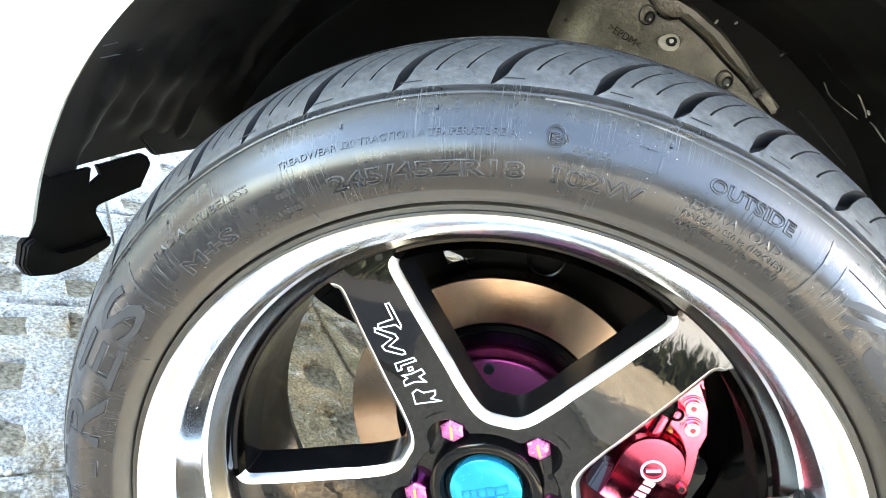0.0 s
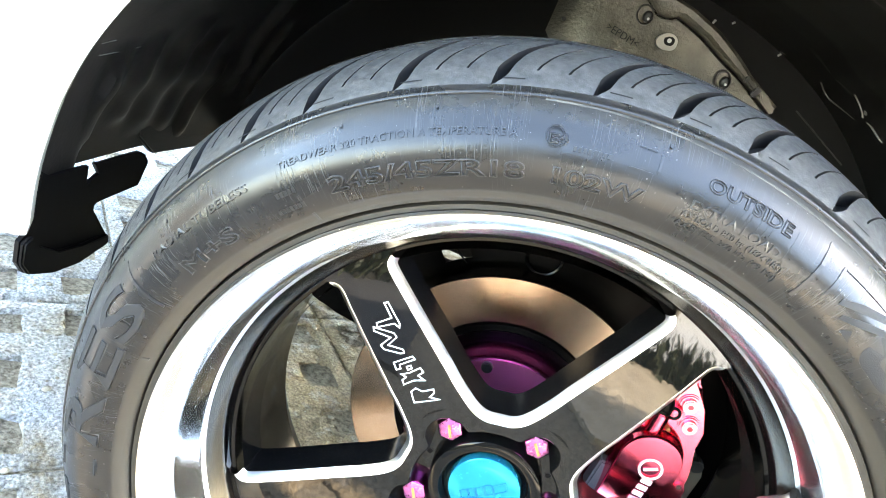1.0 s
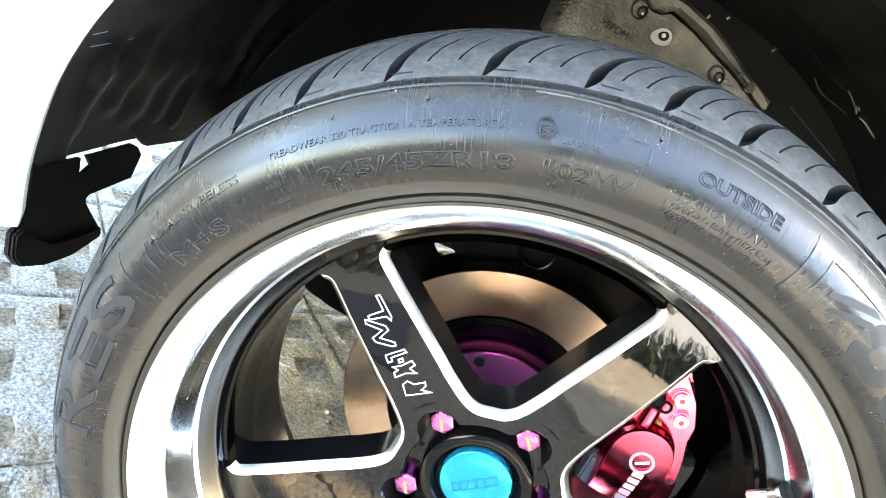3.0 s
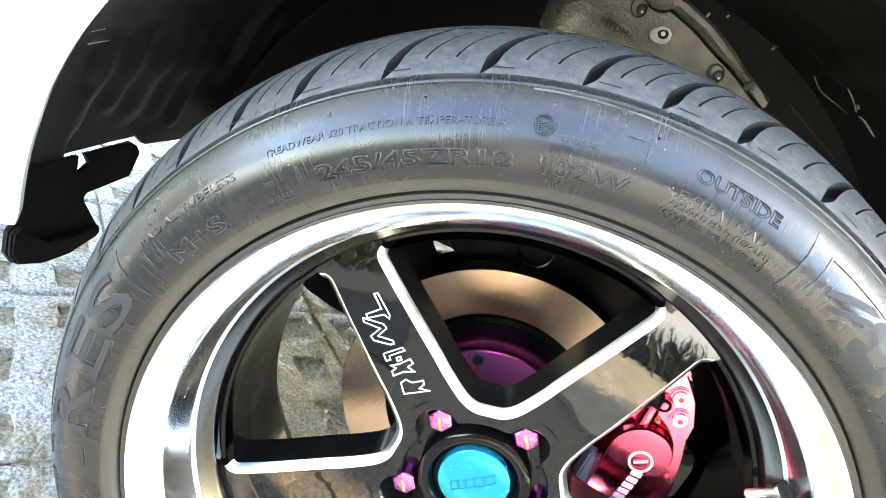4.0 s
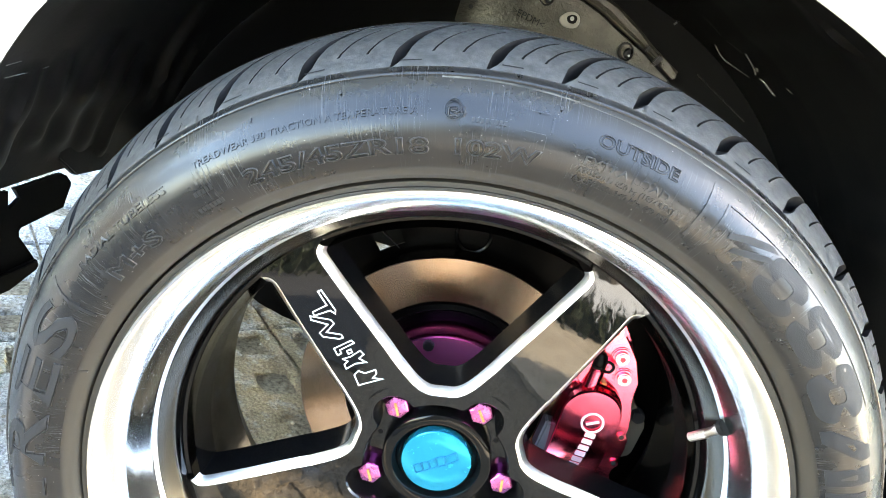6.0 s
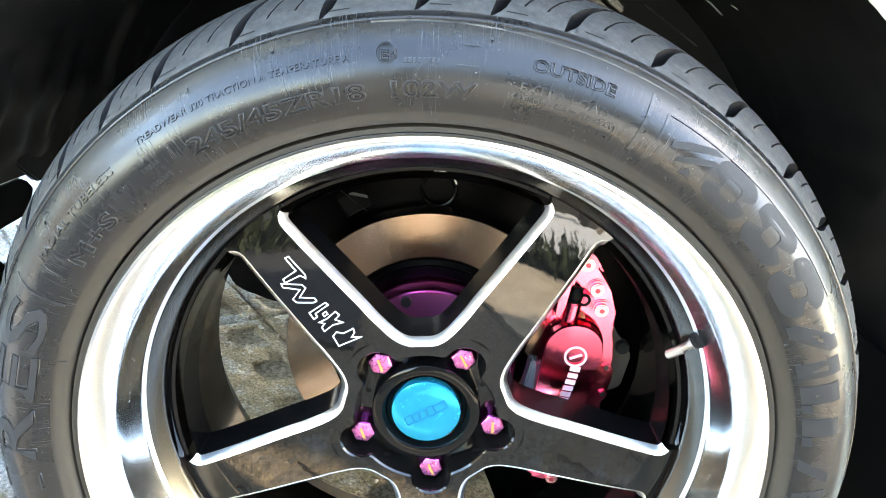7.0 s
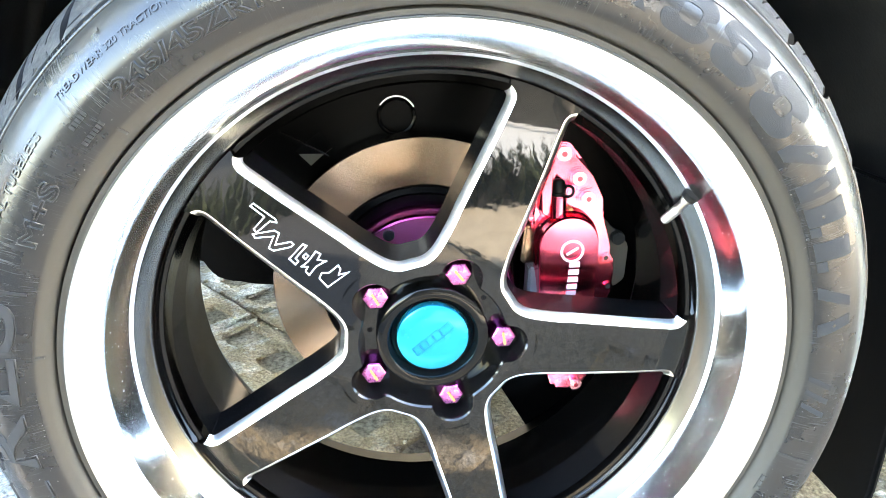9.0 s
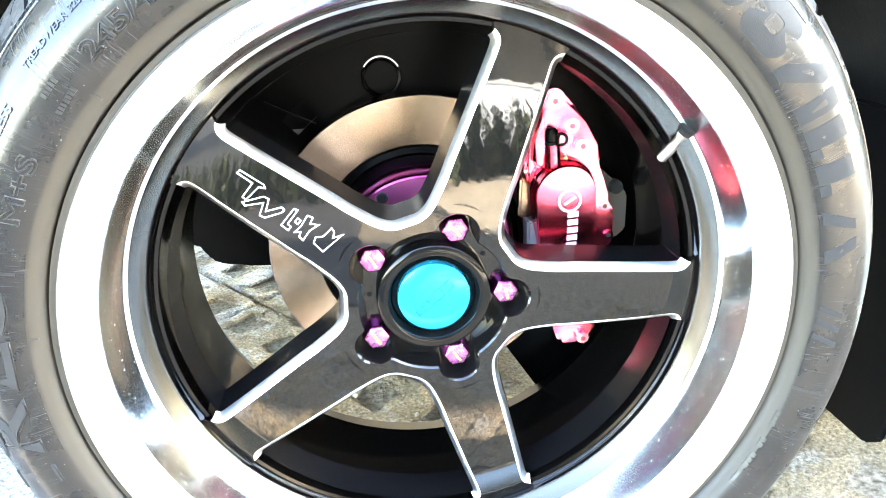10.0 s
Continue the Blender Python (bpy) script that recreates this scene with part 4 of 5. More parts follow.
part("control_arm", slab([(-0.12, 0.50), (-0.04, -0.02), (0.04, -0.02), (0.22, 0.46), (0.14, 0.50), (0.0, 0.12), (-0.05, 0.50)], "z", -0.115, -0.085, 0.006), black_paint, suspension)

# ---- car ----
car = empty("car", (0, 0, 0), "white car with its black-lined wheel arch open around the wheel", "car")


def arch_r(a):
    return float(np.interp(a, [-14, 40, 58, 63, 71, 77, 92, 110, 135, 145.5, 152.6, 158, 167, 172], [0.424, 0.432, 0.430, 0.427, 0.4235, 0.422, 0.426, 0.433, 0.436, 0.433, 0.428, 0.4225, 0.410, 0.402]))


def arch(profile, a0, a1, n=60):
    """A band round the arch; its radii are counted from the arch's edge."""
    bm = bmesh.new()
    rows = []
    for i in range(n + 1):
        a = a0 + (a1 - a0) * i / n
        rows.append([bm.verts.new(polar(arch_r(a) + r, a, y)) for r, y in profile])
    for a, b in zip(rows, rows[1:]):
        for j in range(len(profile) - 1):
            bm.faces.new((a[j], a[j + 1], b[j + 1], b[j]))
    return bm


def moved(bm, v):
    bmesh.ops.translate(bm, verts=bm.verts, vec=v)
    return bm


part("fender", moved(arch([(0.006, 0.004), (0.002, -0.005), (0.0, -0.010), (0.0015, -0.0135), (0.006, -0.0170), (0.014, -0.0205), (0.026, -0.0240), (0.045, -0.0270), (0.09, -0.0320), (0.20, -0.045)], -14, 173.5, 120), HUB), car_white, car, "white painted fender lip")
part("body_side", slab([(-0.030, 0.20), (-0.055, 0.30), (-0.062, 0.50), (-0.056, 0.74), (-0.030, 0.90), (0.05, 0.96), (0.20, 1.34), (0.40, 1.42), (0.90, 1.42), (0.90, 0.20)], "x", 0.60, 2.60, 0.01), car_white, car, "white painted side of the body behind the wheel")


# folds pressed into the lining: angle and depth at both ends, half width in degrees, height
FOLDS = [(152.2, 0.044, 167.0, 0.060, 1.3, 0.007), (151.0, 0.081, 165.5, 0.108, 1.2, 0.009), (148.0, 0.130, 168.0, 0.150, 1.6, 0.008), (150.0, 0.180, 169.0, 0.195, 1.2, 0.006),
         (155.0, 0.223, 170.5, 0.232, 1.0, 0.009), (141.0, 0.225, 162.5, 0.288, 0.9, 0.010), (147.0, 0.285, 164.5, 0.330, 0.8, 0.008), (120.0, 0.10, 138.0, 0.12, 1.6, 0.006), (100.0, 0.16, 118.0, 0.18, 1.6, 0.006)]


def fold_at(a, y):
    """How far the lining stands inward at an angle and a depth."""
    out = 0.0
    for a0, y0, a1, y1, wide, high in FOLDS:
        if a0 < a < a1:
            k = (a - a0) / (a1 - a0)
            d = abs(y - (y0 + (y1 - y0) * k)) / (0.0150 * wide)
            ends = min(1.0, 6 * k, 6 * (1 - k))
            out = max(out, 0.75 * high * ends * max(0.0, 1 - d * d) ** 2)
    return out


def liner_mesh():
    """The arch's lining, with folds that run round it."""
    bm = bmesh.new()
    rows = []
    depths = [-0.004 + 0.0045 * j for j in range(76)]
    for i in range(260):
        a = -9 + 179.2 * i / 259
        rib = 0.004 * max(0, math.sin(radians(a * 12))) ** 6
        row = []
        for y in depths:
            edge = arch_r(a)
            r = float(np.interp(y, [-0.004, 0.020, 0.04, 0.07, 0.15, 0.22, 0.26, 0.3335], [edge + 0.003, edge + 0.005, edge + 0.006, 0.436, 0.436, 0.434, 0.430, 0.420]))
            row.append(bm.verts.new(polar(r - rib * (0.04 < y < 0.27) - fold_at(a, y), a, y)))
        rows.append(row)
    for row in rows[156:]:
        for v in row:
            v.co.z = max(v.co.z, float(np.interp(v.co.y, [0.0, 0.04, 0.075, 0.34], [0.091, 0.087, 0.067, 0.060])))
    for a, b in zip(rows, rows[1:]):
        for j in range(len(depths) - 1):
            bm.faces.new((a[j], a[j + 1], b[j + 1], b[j]))
    return moved(bm, HUB)


part("wheel_arch_liner", liner_mesh(), liner_black, car, "black ribbed plastic arch liner")
part("inner_panel", slab([(-0.43, 0.40), (-0.22, 0.40), (-0.20, 0.406), (0.43, 0.40), (0.43, 0.80), (-0.43, 0.80)], "y", 0.336, 0.345), underseal, car, "black inner wall of the wheel arch")
def tower_mesh():
    """A pressed panel that turns away towards the front, its upper edge stepped where the flange starts."""
    bm = bmesh.new()
    xs = [-0.210 + 0.0075 * i for i in range(48)]
    front, back = [], []
    for x in xs:
        top = float(np.interp(x, [-0.15, -0.0273, -0.012, -0.0062, 0.0063, 0.0147, 0.0467, 0.0721, 0.1030, 0.1429], [0.43, 0.43, 0.392, 0.3828, 0.3833, 0.3888, 0.3799, 0.3688, 0.3575, 0.3375]))
        low = float(np.interp(x, [-0.15, -0.100, -0.086, 0.15], [0.345, 0.325, 0.300, 0.300]))
        turn = 0.05 * max(0.0, (-0.055 - x) / 0.095) ** 2
        col = []
        for k in range(9):
            z = low + (top - low) * k / 8
            hollow = 0.003 * math.exp(-((x - 0.045) / 0.03) ** 2 - ((z - 0.345) / 0.02) ** 2)
            col.append((x, 0.322 + turn + hollow, z))
        front.append(col)
        back.append([(x, y + 0.006, z) for x, y, z in col])
    loft(front, False, bm)
    loft(back, False, bm)
    for a, b in ((front, back),):
        for side_of in (0, -1):
            loft([[c[side_of] for c in a], [c[side_of] for c in b]], False, bm)
        for end in (0, -1):
            loft([a[end], b[end]], False, bm)
    bmesh.ops.remove_doubles(bm, verts=bm.verts, dist=0.00005)
    return moved(bm, HUB)


tower = part("tower_panel", tower_mesh(), panel_grey, car, "grey coated strut tower panel with an orange-peel finish", angle=50)
INNER = [(-0.030, 0.398), (-0.018, 0.392), (-0.0062, 0.3845), (0.0063, 0.3848), (0.0147, 0.3900), (0.0467, 0.3812), (0.0721, 0.3702), (0.1030, 0.3590), (0.1450, 0.3385)]
FLANGE_OUT = [(-0.020, 0.425), (-0.006, 0.412), (0.0031, 0.4045), (0.0120, 0.4035), (0.0254, 0.4015), (0.0596, 0.3913), (0.0904, 0.3763), (0.1090, 0.3650), (0.1480, 0.3465)]
part("panel_flange", moved(loft([[(x, 0.3235, z) for x, z in INNER], [(x + 0.0008, 0.3170, z + 0.0012) for x, z in INNER], [(x + 0.002, 0.3158, z + 0.003) for x, z in INNER], [((x + u) / 2 + 0.001, 0.3172, (z + w) / 2 + 0.001) for (x, z), (u, w) in zip(INNER, FLANGE_OUT)], [(x, 0.3160, z) for x, z in FLANGE_OUT], [(x + 0.002, 0.3190, z + 0.003) for x, z in FLANGE_OUT], [(x + 0.003, 0.336, z + 0.004) for x, z in FLANGE_OUT]], False), HUB), panel_grey, tower, "pale folded flange", angle=28)
part("seam_line", moved(loft([[(x + 0.001 - 0.0012 * k, 0.3164 + 0.004 * k, z + 0.0012 - 0.0012 * k) for x, z in INNER[2:]] for k in (0, 1)], False), HUB), liner_black, tower, "dark seam under the flange")
for x, z, k in ((0.107, 0.3625, 1.0), (0.121, 0.3545, 1.5)):
    part("flange_clip", moved(slab([(x - 0.003 * k, z - 0.003 * k), (x + 0.001 * k, z - 0.0045 * k), (x + 0.004 * k, z + 0.0025 * k), (x, z + 0.0035 * k)], "y", 0.3120, 0.3185, 0.001), HUB), liner_black, tower, "black clip")
part("flange_tab", moved(slab([(0.1235, 0.3590), (0.1300, 0.3480), (0.1470, 0.3395), (0.1490, 0.3450), (0.1320, 0.3570)], "y", 0.3130, 0.3170, 0.0015), HUB), panel_grey, tower, "pale end tab")
part("drain_hole", moved(rod((-0.0919, 0.3275, 0.3452), (-0.0919, 0.3235, 0.3452), 0.0024, 14), HUB), liner_black, tower)
for x, z in ((-0.0161, 0.3808), (0.0868, 0.3523)):
    b = part("plug", moved(loft([[(x + k * (0.0088 * math.cos(a) - 0.001 * math.sin(a)), y, z + k * 0.0098 * math.sin(a)) for a in [2 * math.pi * i / 28 for i in range(28)]] for k, y in ((1.10, 0.3225), (1.06, 0.3203), (0.98, 0.3203), (0.86, 0.3222), (0.3, 0.3230))], True, None, (False, True)), HUB), liner_black, tower, "black dished plug")
    part("plug_button", moved(loft([[(x + 0.003 + k * 0.0048 * math.cos(a), y, z - 0.001 + k * 0.0062 * math.sin(a)) for a in [2 * math.pi * i / 20 for i in range(20)]] for k, y in ((1.0, 0.3225), (0.95, 0.3190), (0.7, 0.3176), (0.3, 0.3172))], True, None, (False, True)), HUB), steel_dark, b, "dark metal button")
    part("plug_eye", moved(rod((x + 0.0042, 0.318, z - 0.0030), (x + 0.0042, 0.3164, z - 0.0030), 0.0016, 12, 0.0012, 0.0003), HUB), silver, b)
part("square_boss", moved(slab(rounded([(0.0040, 0.3655), (0.0150, 0.3750), (0.0262, 0.3715), (0.0272, 0.3590), (0.0150, 0.3555), (0.0060, 0.3580)], 1), "y", 0.3140, 0.326, 0.0010, None, 2), HUB), zinc, tower, "raised square zinc boss")
part("boss_collar", moved(slab(rounded([(0.0105, 0.3665), (0.0170, 0.3715), (0.0230, 0.3695), (0.0225, 0.3625), (0.0150, 0.3608)], 1), "y", 0.3122, 0.3150), HUB), flap_black, tower, "dark ring on the boss")
part("boss_hole", moved(rod((0.0172, 0.3130, 0.3665), (0.0172, 0.3114, 0.3665), 0.0024, 6, 0.0026, 0.0004), HUB), silver, tower)
stamp = bpy.data.curves.new("stamp", "FONT")
stamp.body, stamp.size, stamp.extrude, stamp.align_x = ">EPDM<", 0.0108, 0.0004, "CENTER"
words = bpy.data.objects.new("stamp", stamp)
scene.collection.objects.link(words)
stamped = bpy.data.meshes.new_from_object(words.evaluated_get(bpy.context.evaluated_depsgraph_get()))
bpy.data.objects.remove(words)
stamped.materials.append(flap_black)
words = new("stamped_writing", stamped)
words.parent = tower
words.matrix_basis = Matrix.Translation(HUB + Vector((-0.0285, 0.3204, 0.3500))) @ Matrix.Rotation(radians(8), 4, "Y") @ Matrix.Rotation(radians(90), 4, "X")
FLAP = [(-0.002, 0.096), (0.0077, 0.0905), (0.0520, 0.0900), (0.0542, 0.0728), (0.0552, 0.0722), (0.0690, 0.0790), (0.0600, 0.0900), (0.0700, 0.0895), (0.125, 0.0895), (0.1345, 0.0848), (0.1425, 0.0765), (0.1432, 0.0735),
        (0.1350, 0.0525), (0.0745, 0.0500), (0.0715, 0.0470), (0.0722, 0.0425), (0.0985, 0.0110), (0.0995, 0.0050), (0.0960, 0.0010), (0.0600, -0.0040), (0.0300, -0.0030), (-0.0030, 0.0080), (-0.0127, 0.0206), (-0.0140, 0.0400), (-0.006, 0.0460), (-0.002, 0.06)]
part("front_deflector", moved(slab(FLAP, "x", -0.4045, -0.401), HUB), flap_black, car, "black plastic air deflector under the bumper", smooth=False)
LIP = [(-0.0050, 0.0440), (0.0040, 0.0300), (0.0300, 0.0155), (0.0600, 0.0130), (0.0965, 0.0130), (0.0995, 0.0050), (0.0960, 0.0010), (0.0600, -0.0040), (0.0300, -0.0030), (-0.0030, 0.0080), (-0.0127, 0.0206), (-0.0140, 0.0400)]
part("deflector_lip", moved(slab(LIP, "x", -0.4010, -0.3960, 0.0016), HUB), flap_black, car, "thick lower rim of the deflector")
part("liner_tab", moved(slab([(0.150, 0.110), (0.160, 0.088), (0.193, 0.064), (0.34, 0.050), (0.34, 0.110)], "x", -0.432, -0.424, 0.002), HUB), liner_black, car)
REAR = [(-0.016, 0.10), (-0.016, -0.180), (-0.012, -0.200), (0.008, -0.217), (0.20, -0.222), (0.20, 0.10)]
part("mud_flap", moved(slab(REAR, "x", 0.40, 0.408, 0.003), HUB), flap_black, car, "black mud flap behind the wheel")
part("body_side", slab([(-0.42, 0.40), (-0.85, 0.42), (-0.85, 0.80), (2.35, 0.80), (2.35, 0.22), (0.75, 0.22), (0.62, 0.39), (0.42, 0.39), (0.42, 0.50), (0.30, 0.73), (0.0, 0.785), (-0.30, 0.73), (-0.42, 0.50)], "y", -0.04, -0.02), car_white, car, "white painted body side")
part("body_top", slab([(-0.85, 0.90), (-0.25, 0.98), (0.5, 1.42), (1.65, 1.44), (2.35, 0.95), (2.35, 0.79), (-0.25, 0.79), (-0.85, 0.78)], "y", 0.06, 1.56, 0.01), car_white, car, "white painted upper body and roof")
part("far_side", slab([(-0.85, 0.42), (-0.42, 0.40), (0.40, 0.22), (2.35, 0.22), (2.35, 0.95), (-0.85, 0.90)], "y", 1.64, 1.66), car_white, car, "white painted far side")
part("cross_beam", slab([(0.95, 0.158), (1.05, 0.158), (1.05, 0.36), (0.95, 0.36)], "x", -0.7, 0.9), underseal, car)
part("underbody", slab([(0.345, 0.42), (0.60, 0.32), (1.2, 0.30), (1.60, 0.32), (1.60, 0.34), (0.60, 0.36), (0.345, 0.44)], "x", -0.84, 2.35), black_paint, car, "dark underbody")
part("end_panel", slab([(-0.04, 0.19), (1.66, 0.19), (1.66, 0.90), (-0.04, 0.90)], "x", -0.87, -0.85), car_white, car, "white painted front end of the body")




def glint_line(places, r, name):
    """A thin pale strip painted as a highlight on the arch's lining, by angle and depth."""
    bm = bmesh.new()
    ring = []
    for a, y in places:
        edge = arch_r(a)
        c = polar(float(np.interp(y, [-0.004, 0.020, 0.04, 0.07, 0.15, 0.22, 0.26, 0.3335], [edge + 0.003, edge + 0.005, edge + 0.006, 0.436, 0.436, 0.434, 0.430, 0.420])) - 0.0008, a, y)
        ring.append([c + Vector((dx, dy, dz)) for dx, dy, dz in ((r, 0, 0), (0, r, 0.3 * r), (-r, 0, 0), (0, -r, -0.3 * r))])
    loft(ring, True, bm, (True, True))
    return part(name, moved(bm, HUB), glint_pale, car)


# highlights on the lining and inner panel, drawn as thin pale strips
for places, r in (([(66.0, 0.305), (64.6, 0.312), (62.9, 0.315), (61.4, 0.304), (59.8, 0.292)], 0.0010), ([(64.2, 0.318), (62.4, 0.308), (60.6, 0.297)], 0.0007), ([(63.8, 0.260), (62.4, 0.264), (60.9, 0.269), (60.1, 0.274)], 0.0011),
                  ([(59.2, 0.271), (58.8, 0.268), (56.4, 0.266)], 0.0020), ([(72.3, 0.328), (71.8, 0.325)], 0.0014), ([(61.2, 0.262), (60.6, 0.266)], 0.0016), ([(57.6, 0.231), (56.9, 0.228)], 0.0014), ([(153.4, 0.011), (153.2, 0.038), (153.0, 0.064)], 0.0006), ([(151.8, 0.004), (151.6, 0.020)], 0.0005)):
    glint_line(places, r, "liner_scrape")
for a, b in (((0.0529, 0.3998), (0.0540, 0.4040)), ((0.0712, 0.4070), (0.0730, 0.4095)), ((0.1290, 0.3960), (0.1310, 0.3990))):
    part("panel_scrape", moved(rod((a[0], 0.3350, a[1]), (b[0], 0.3350, b[1]), 0.0012, 8), HUB), glint_pale, car)
part("brake_line", moved(rod((0.1752, 0.3340, 0.3540), (0.2473, 0.3340, 0.3222), 0.0008, 8), HUB), steel_dark, car, "thin dark brake line")

# ---- unseen walls, added to shape light and reflections ----
# stands behind the camera to darken what the tyre reflects
far_wall = part("wall_south", slab([(-1.6, 0), (9, 0), (9, 3.3), (-1.6, 3.3)], "y", -6.3, -6.1), dark_boards, None, smooth=False)
tagged(far_wall, "unseen tall dark stained plain wall, added to darken reflections", "wall", kind="structure")

# out of view, added to keep the sun off the ground before the wheel
shade_wall = part("wall_east", slab([(-0.30, 0), (0.33, 0), (0.33, 3.7), (-0.30, 3.7)], "x", 4.0, 4.2), wall_white, None, smooth=False)
tagged(shade_wall, "unseen off-white plastered wall, added to shade the ground before the wheel", "wall", kind="structure")

# out of view, added to hide the bright horizon from the tyre's left side
west_screen = part("wall_west", slab([(-1.6, 0), (2.6, 0), (2.6, 1.4), (-1.6, 1.4)], "x", -4.2, -4.05), dark_boards, None, smooth=False)
tagged(west_screen, "unseen dark stained plain wall, added to darken reflections on the left", "wall", kind="structure")

# ---- unseen low planting, added as a dark stripe in the spokes' reflection ----
bm = bmesh.new()
for _ in range(2600):
    x, y, h = random.uniform(-3.0, 3.2), random.gauss(-1.47, 0.075), random.uniform(0.08, 0.33)
    w, turn = random.uniform(0.004, 0.012), random.uniform(0, math.pi)
    dx, dy = w * math.cos(turn), w * math.sin(turn)
    tip = Vector((x + random.gauss(0, 0.03), y + random.gauss(0, 0.03), h))
    q = [bm.verts.new(v) for v in ((x - dx, y - dy, -0.01), (x + dx, y + dy, -0.01), (tip.x + dx * 0.7, tip.y + dy * 0.7, h * 0.7), tip, (tip.x - dx * 0.7, tip.y - dy * 0.7, h * 0.7))]
    bm.faces.new(q)
tagged(part("low_plants", bm, plant_green, None, smooth=False), "unseen low dark green plants, added as a dark stripe in the spokes' reflection", "plants", kind="stuff")

# ---- unseen tree, added to darken the sky that the tyre reflects ----
tree = empty("tree", (1.9, -4.9, 0.0), "unseen dark green leafy tree, added to darken the tyre's reflection of the sky", "tree")
bark = material("grey_bark", (0.10, 0.08, 0.06), 0.9)
bump(bark, noise_of(bark, 40), 0.8, 0.02)
trunk = bmesh.new()
rod((0, 0, -0.05), (0.05, 0.02, 1.7), 0.16, 14, 0.11, 0.0, trunk)
for _ in range(9):
    a, k = random.uniform(0, 2 * math.pi), random.uniform(0.6, 1.2)
    foot = Vector((0.04, 0.02, random.uniform(1.3, 1.7)))
    rod(foot, foot + Vector((k * math.cos(a), k * math.sin(a), random.uniform(0.7, 1.8))), 0.06, 8, 0.02, 0.0, trunk)
part("trunk", trunk, bark, tree)
crown = bmesh.new()
for _ in range(130):
    a, h = random.uniform(0, 2 * math.pi), random.uniform(-1, 1)
    r = 1.55 * math.sqrt(max(0.0, 1 - h * h)) * random.uniform(0.45, 1.0)
    c = Vector((r * math.cos(a), r * math.sin(a), 3.0 + 1.35 * h))
    for _ in range(34):
        p = c + Vector((random.gauss(0, 0.15), random.gauss(0, 0.15), random.gauss(0, 0.12)))
        u = Vector((random.gauss(0, 1), random.gauss(0, 1), random.gauss(0, 0.6))).normalized() * 0.055
        v = u.cross(Vector((random.gauss(0, 1), random.gauss(0, 1), random.gauss(0, 1)))).normalized() * 0.028
        crown.faces.new([crown.verts.new(q) for q in (p - u, p + v, p + u, p - v)])
part("crown", crown, plant_green, tree, smooth=False)

# ---- ground ----
g = bmesh.new()
bmesh.ops.create_grid(g, x_segments=8, y_segments=8, size=60)
ground = part("ground", g, sand, None, smooth=False)
ground.location.z = -0.0055
tagged(ground, "sandy brown soil under and around the pavers", "ground", kind="structure")
# out of view, added so that the tyre reflects darker ground
road = part("road", slab([(-40, -30), (40, -30), (40, -1.66), (-40, -1.66)], "z", -0.05, 0.004), asphalt, None, smooth=False)
tagged(road, "unseen dark grey asphalt, added to darken the far ground in reflections", "road", kind="structure")
# dark slab out of view, added to dim the tyre's left sheen
west_asphalt = part("road_west", slab([(-4.05, -1.34), (-0.10, -1.34), (-0.10, -0.68), (-2.15, -0.68), (-2.15, 4.0), (-4.05, 4.0)], "z", -0.05, 0.006), asphalt, None, smooth=False)
tagged(west_asphalt, "unseen dark grey asphalt, added to dim the sheen on the tyre's left", "road", kind="structure")
# pale slab out of view, added for white reflections at the spoke tips
apron = part("pavement_apron", slab([(0.25, -6.05), (8.0, -6.05), (8.0, -1.68), (0.25, -1.68)], "z", -0.04, 0.010), pale_concrete, None, smooth=False)
tagged(apron, "unseen pale concrete apron, added to whiten the spokes' reflection", "pavement", kind="structure")
# bright sand out of view, added to lift the tyre's right-hand sheen
verge = part("ground_verge", slab([(0.0, -1.36), (7.0, -1.36), (7.0, -0.74), (0.30, -0.74)], "z", -0.04, 0.006), dry_sand, None, smooth=False)
tagged(verge, "unseen pale dry sand, added to brighten reflections in tyre and spokes", "ground", kind="structure")
paving = tagged(new("pavement"), "worn grey concrete grid pavers with sandy square openings", "pavement", kind="structure")
CELL, HOLE = 0.118, 0.056


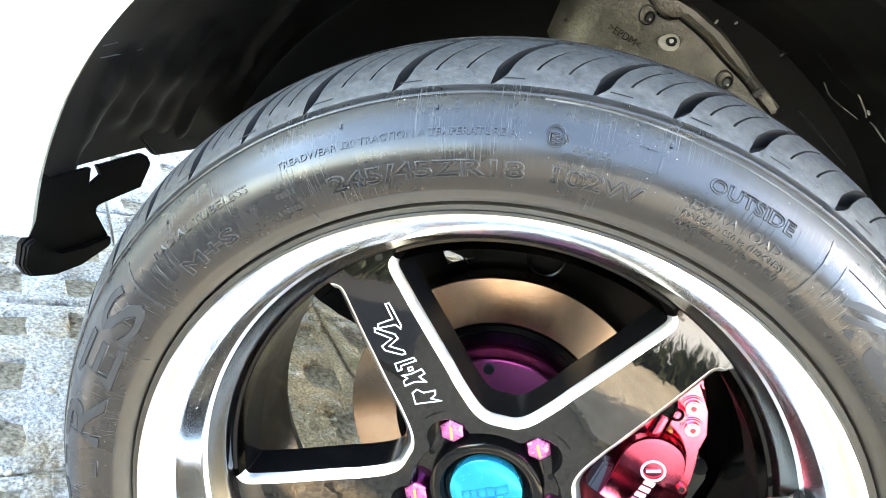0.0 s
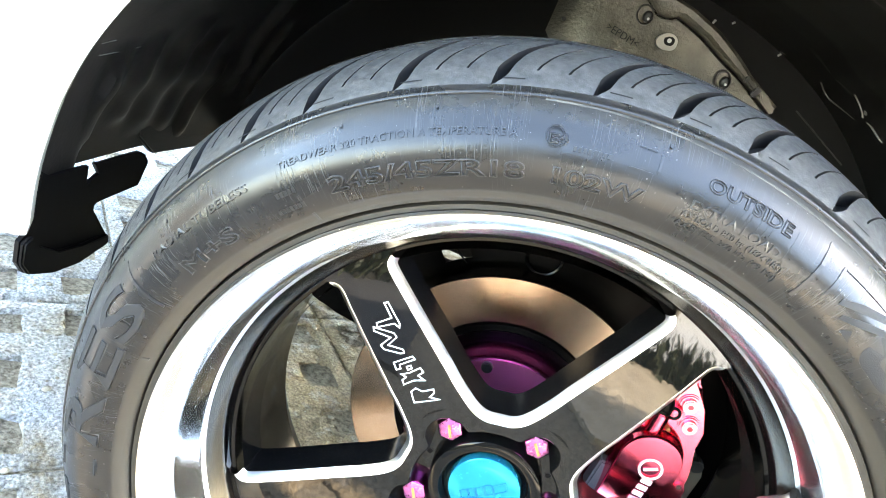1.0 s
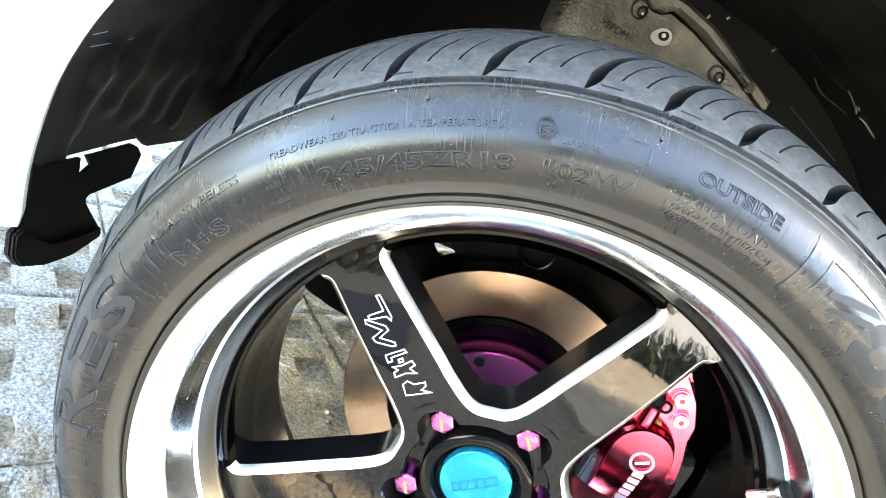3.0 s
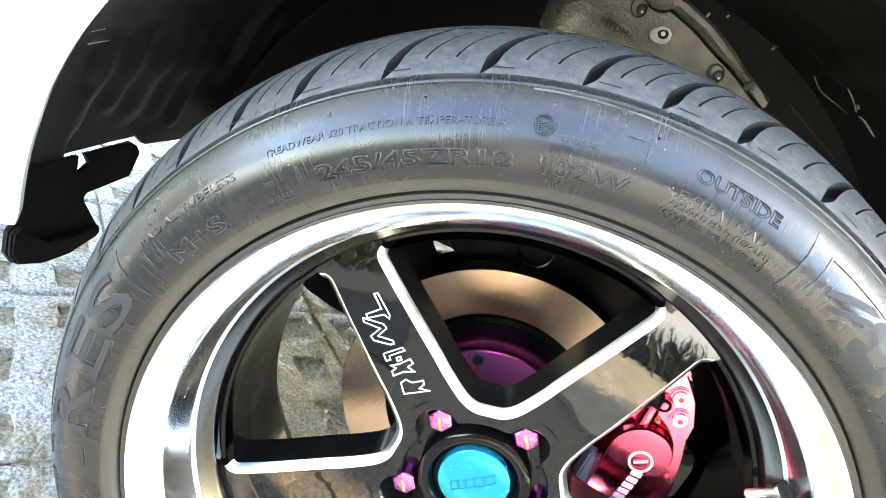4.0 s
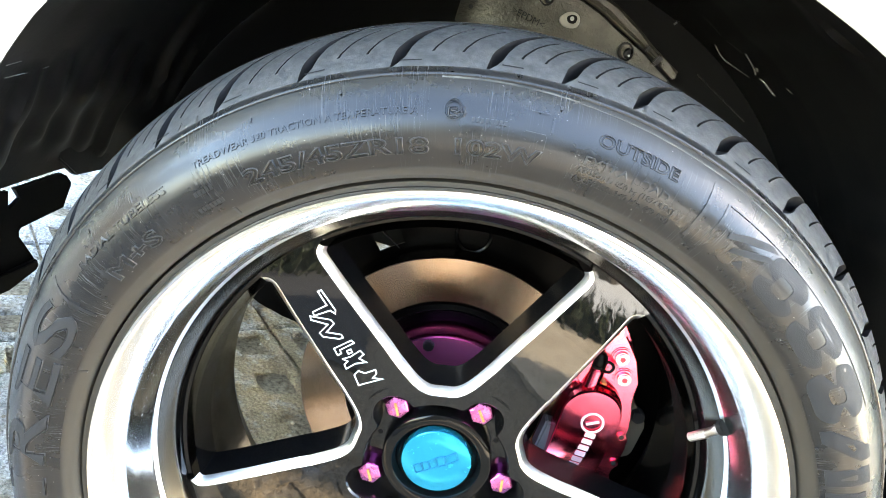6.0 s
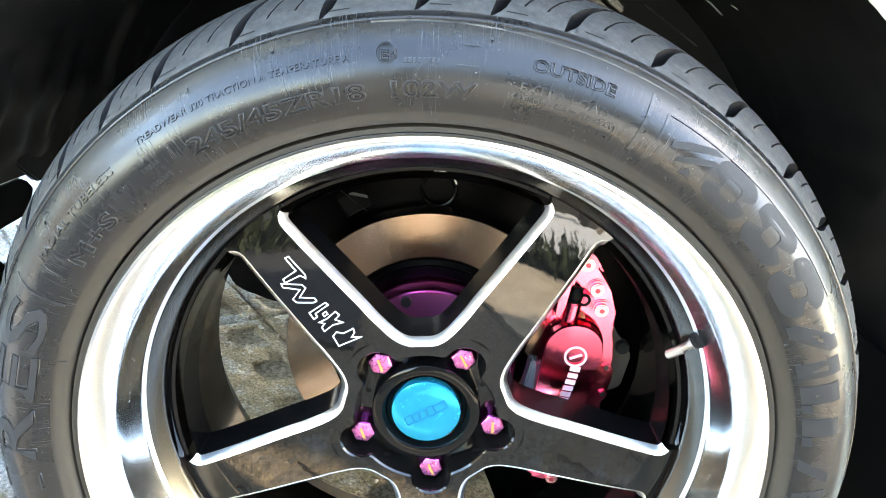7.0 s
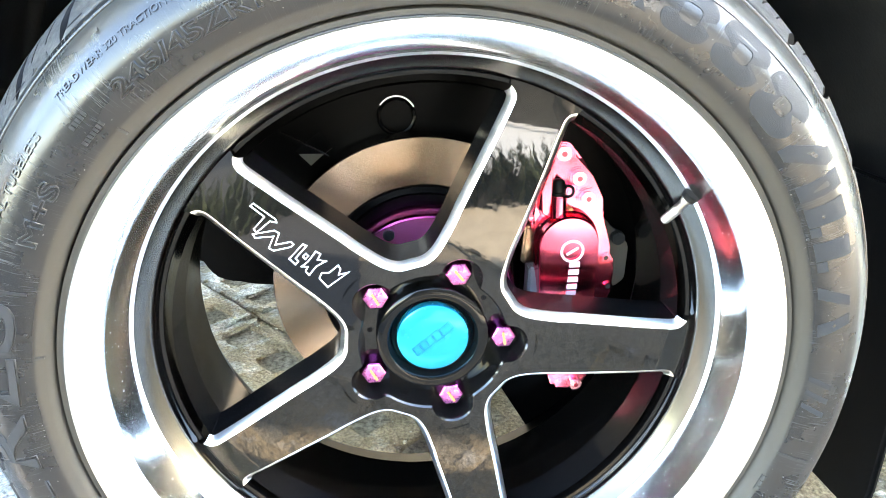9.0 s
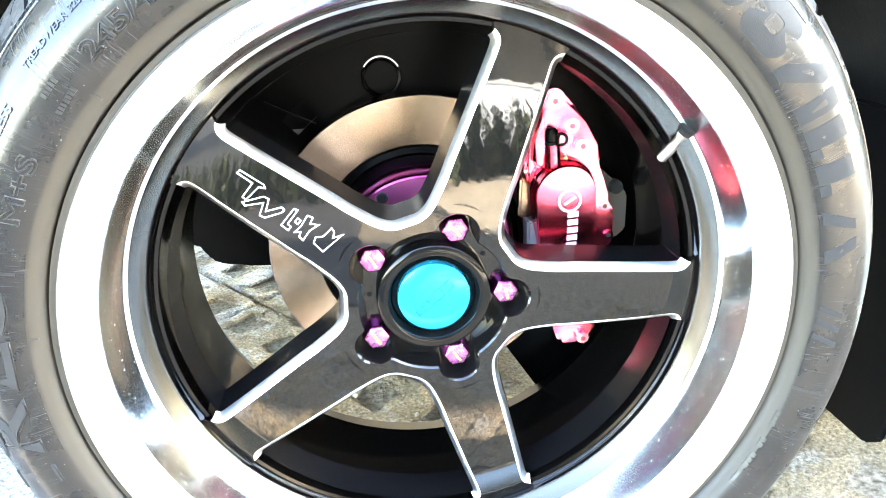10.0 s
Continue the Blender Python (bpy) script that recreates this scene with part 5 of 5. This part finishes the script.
def paver_mesh(cells=3):
    """A worn concrete grid block: an uneven slab with square openings."""
    bm = bmesh.new()
    s = cells * CELL / 2 - 0.0022
    xs = [-s, -s + 0.004]
    for i in range(cells):
        c = (i - (cells - 1) / 2) * CELL
        xs += [c - HOLE / 2 - 0.005, c - HOLE / 2, c, c + HOLE / 2, c + HOLE / 2 + 0.005]
    xs += [s - 0.004, s]
    n = len(xs)
    inside = [any(abs(x - (i - (cells - 1) / 2) * CELL) <= HOLE / 2 + 1e-6 for i in range(cells)) for x in xs]
    vs = {}
    for i, x in enumerate(xs):
        for j, y in enumerate(xs):
            z = random.uniform(-0.0008, 0.0008)
            if inside[i] and inside[j]:
                z = -0.0060
            if i in (0, n - 1) or j in (0, n - 1):
                z = -0.0035
            k = 0.0065 if inside[i] and inside[j] else 0.0030
            vs[i, j] = bm.verts.new((x + random.uniform(-k, k) * (0 < i < n - 1), y + random.uniform(-k, k) * (0 < j < n - 1), z))
    for i in range(n - 1):
        for j in range(n - 1):
            q = [vs[i, j], vs[i + 1, j], vs[i + 1, j + 1], vs[i, j + 1]]
            if not all(inside[a] and inside[b] for a, b in ((i, j), (i + 1, j), (i + 1, j + 1), (i, j + 1))):
                bm.faces.new(q)
    rim = [vs[i, 0] for i in range(n)] + [vs[n - 1, j] for j in range(1, n)] + [vs[i, n - 1] for i in range(n - 2, -1, -1)] + [vs[0, j] for j in range(n - 2, 0, -1)]
    low = [bm.verts.new((v.co.x, v.co.y, -0.03)) for v in rim]
    for i in range(len(rim)):
        j = (i + 1) % len(rim)
        bm.faces.new((rim[i], rim[j], low[j], low[i]))
    bmesh.ops.delete(bm, geom=[v for v in bm.verts if not v.link_faces], context="VERTS")
    return bm


TURN = Matrix.Rotation(radians(40), 4, "Z")
pavers = [part("paver", paver_mesh(), concrete, paving, angle=45) for _ in range(4)]
made = 0
for i in range(-12, 13):
    for j in range(-12, 13):
        p = Vector((-0.586, 0.243, 0)) + TURN @ Vector((i * CELL * 3, j * CELL * 3, 0))
        if p.length > 3.6 or p.y < -1.1 or p.x < -2.0 or p.y < -0.50:
            continue
        o = pavers[made] if made < 4 else random.choice(pavers).copy()
        if made >= 4:
            scene.collection.objects.link(o)
        made += 1
        o.matrix_basis = Matrix.Translation((p.x, p.y, random.uniform(-0.0015, 0.0010))) @ TURN @ Matrix.Rotation(radians(90 * random.randrange(4) + random.uniform(-0.4, 0.4)), 4, "Z")

# loose gravel and grit that lies about on the pavers
grit = bmesh.new()
for _ in range(1500):
    x, y, r = random.uniform(-1.1, 0.75), random.uniform(-0.12, 1.25), min(0.0055, random.expovariate(1 / 0.0016) + 0.0008)
    k = len(grit.verts)
    bmesh.ops.create_icosphere(grit, subdivisions=1, radius=1.0, matrix=Matrix.Translation((x, y, r * 0.35 - 0.0008)) @ Matrix.Rotation(random.uniform(0, 6), 4, "Z") @ Matrix.Diagonal((r * random.uniform(0.8, 1.5), r, r * random.uniform(0.5, 0.8), 1.0)))
tagged(part("gravel", grit, gravel_mix, None, smooth=False), "loose sandy grit lying on the pavers", "gravel", kind="stuff")
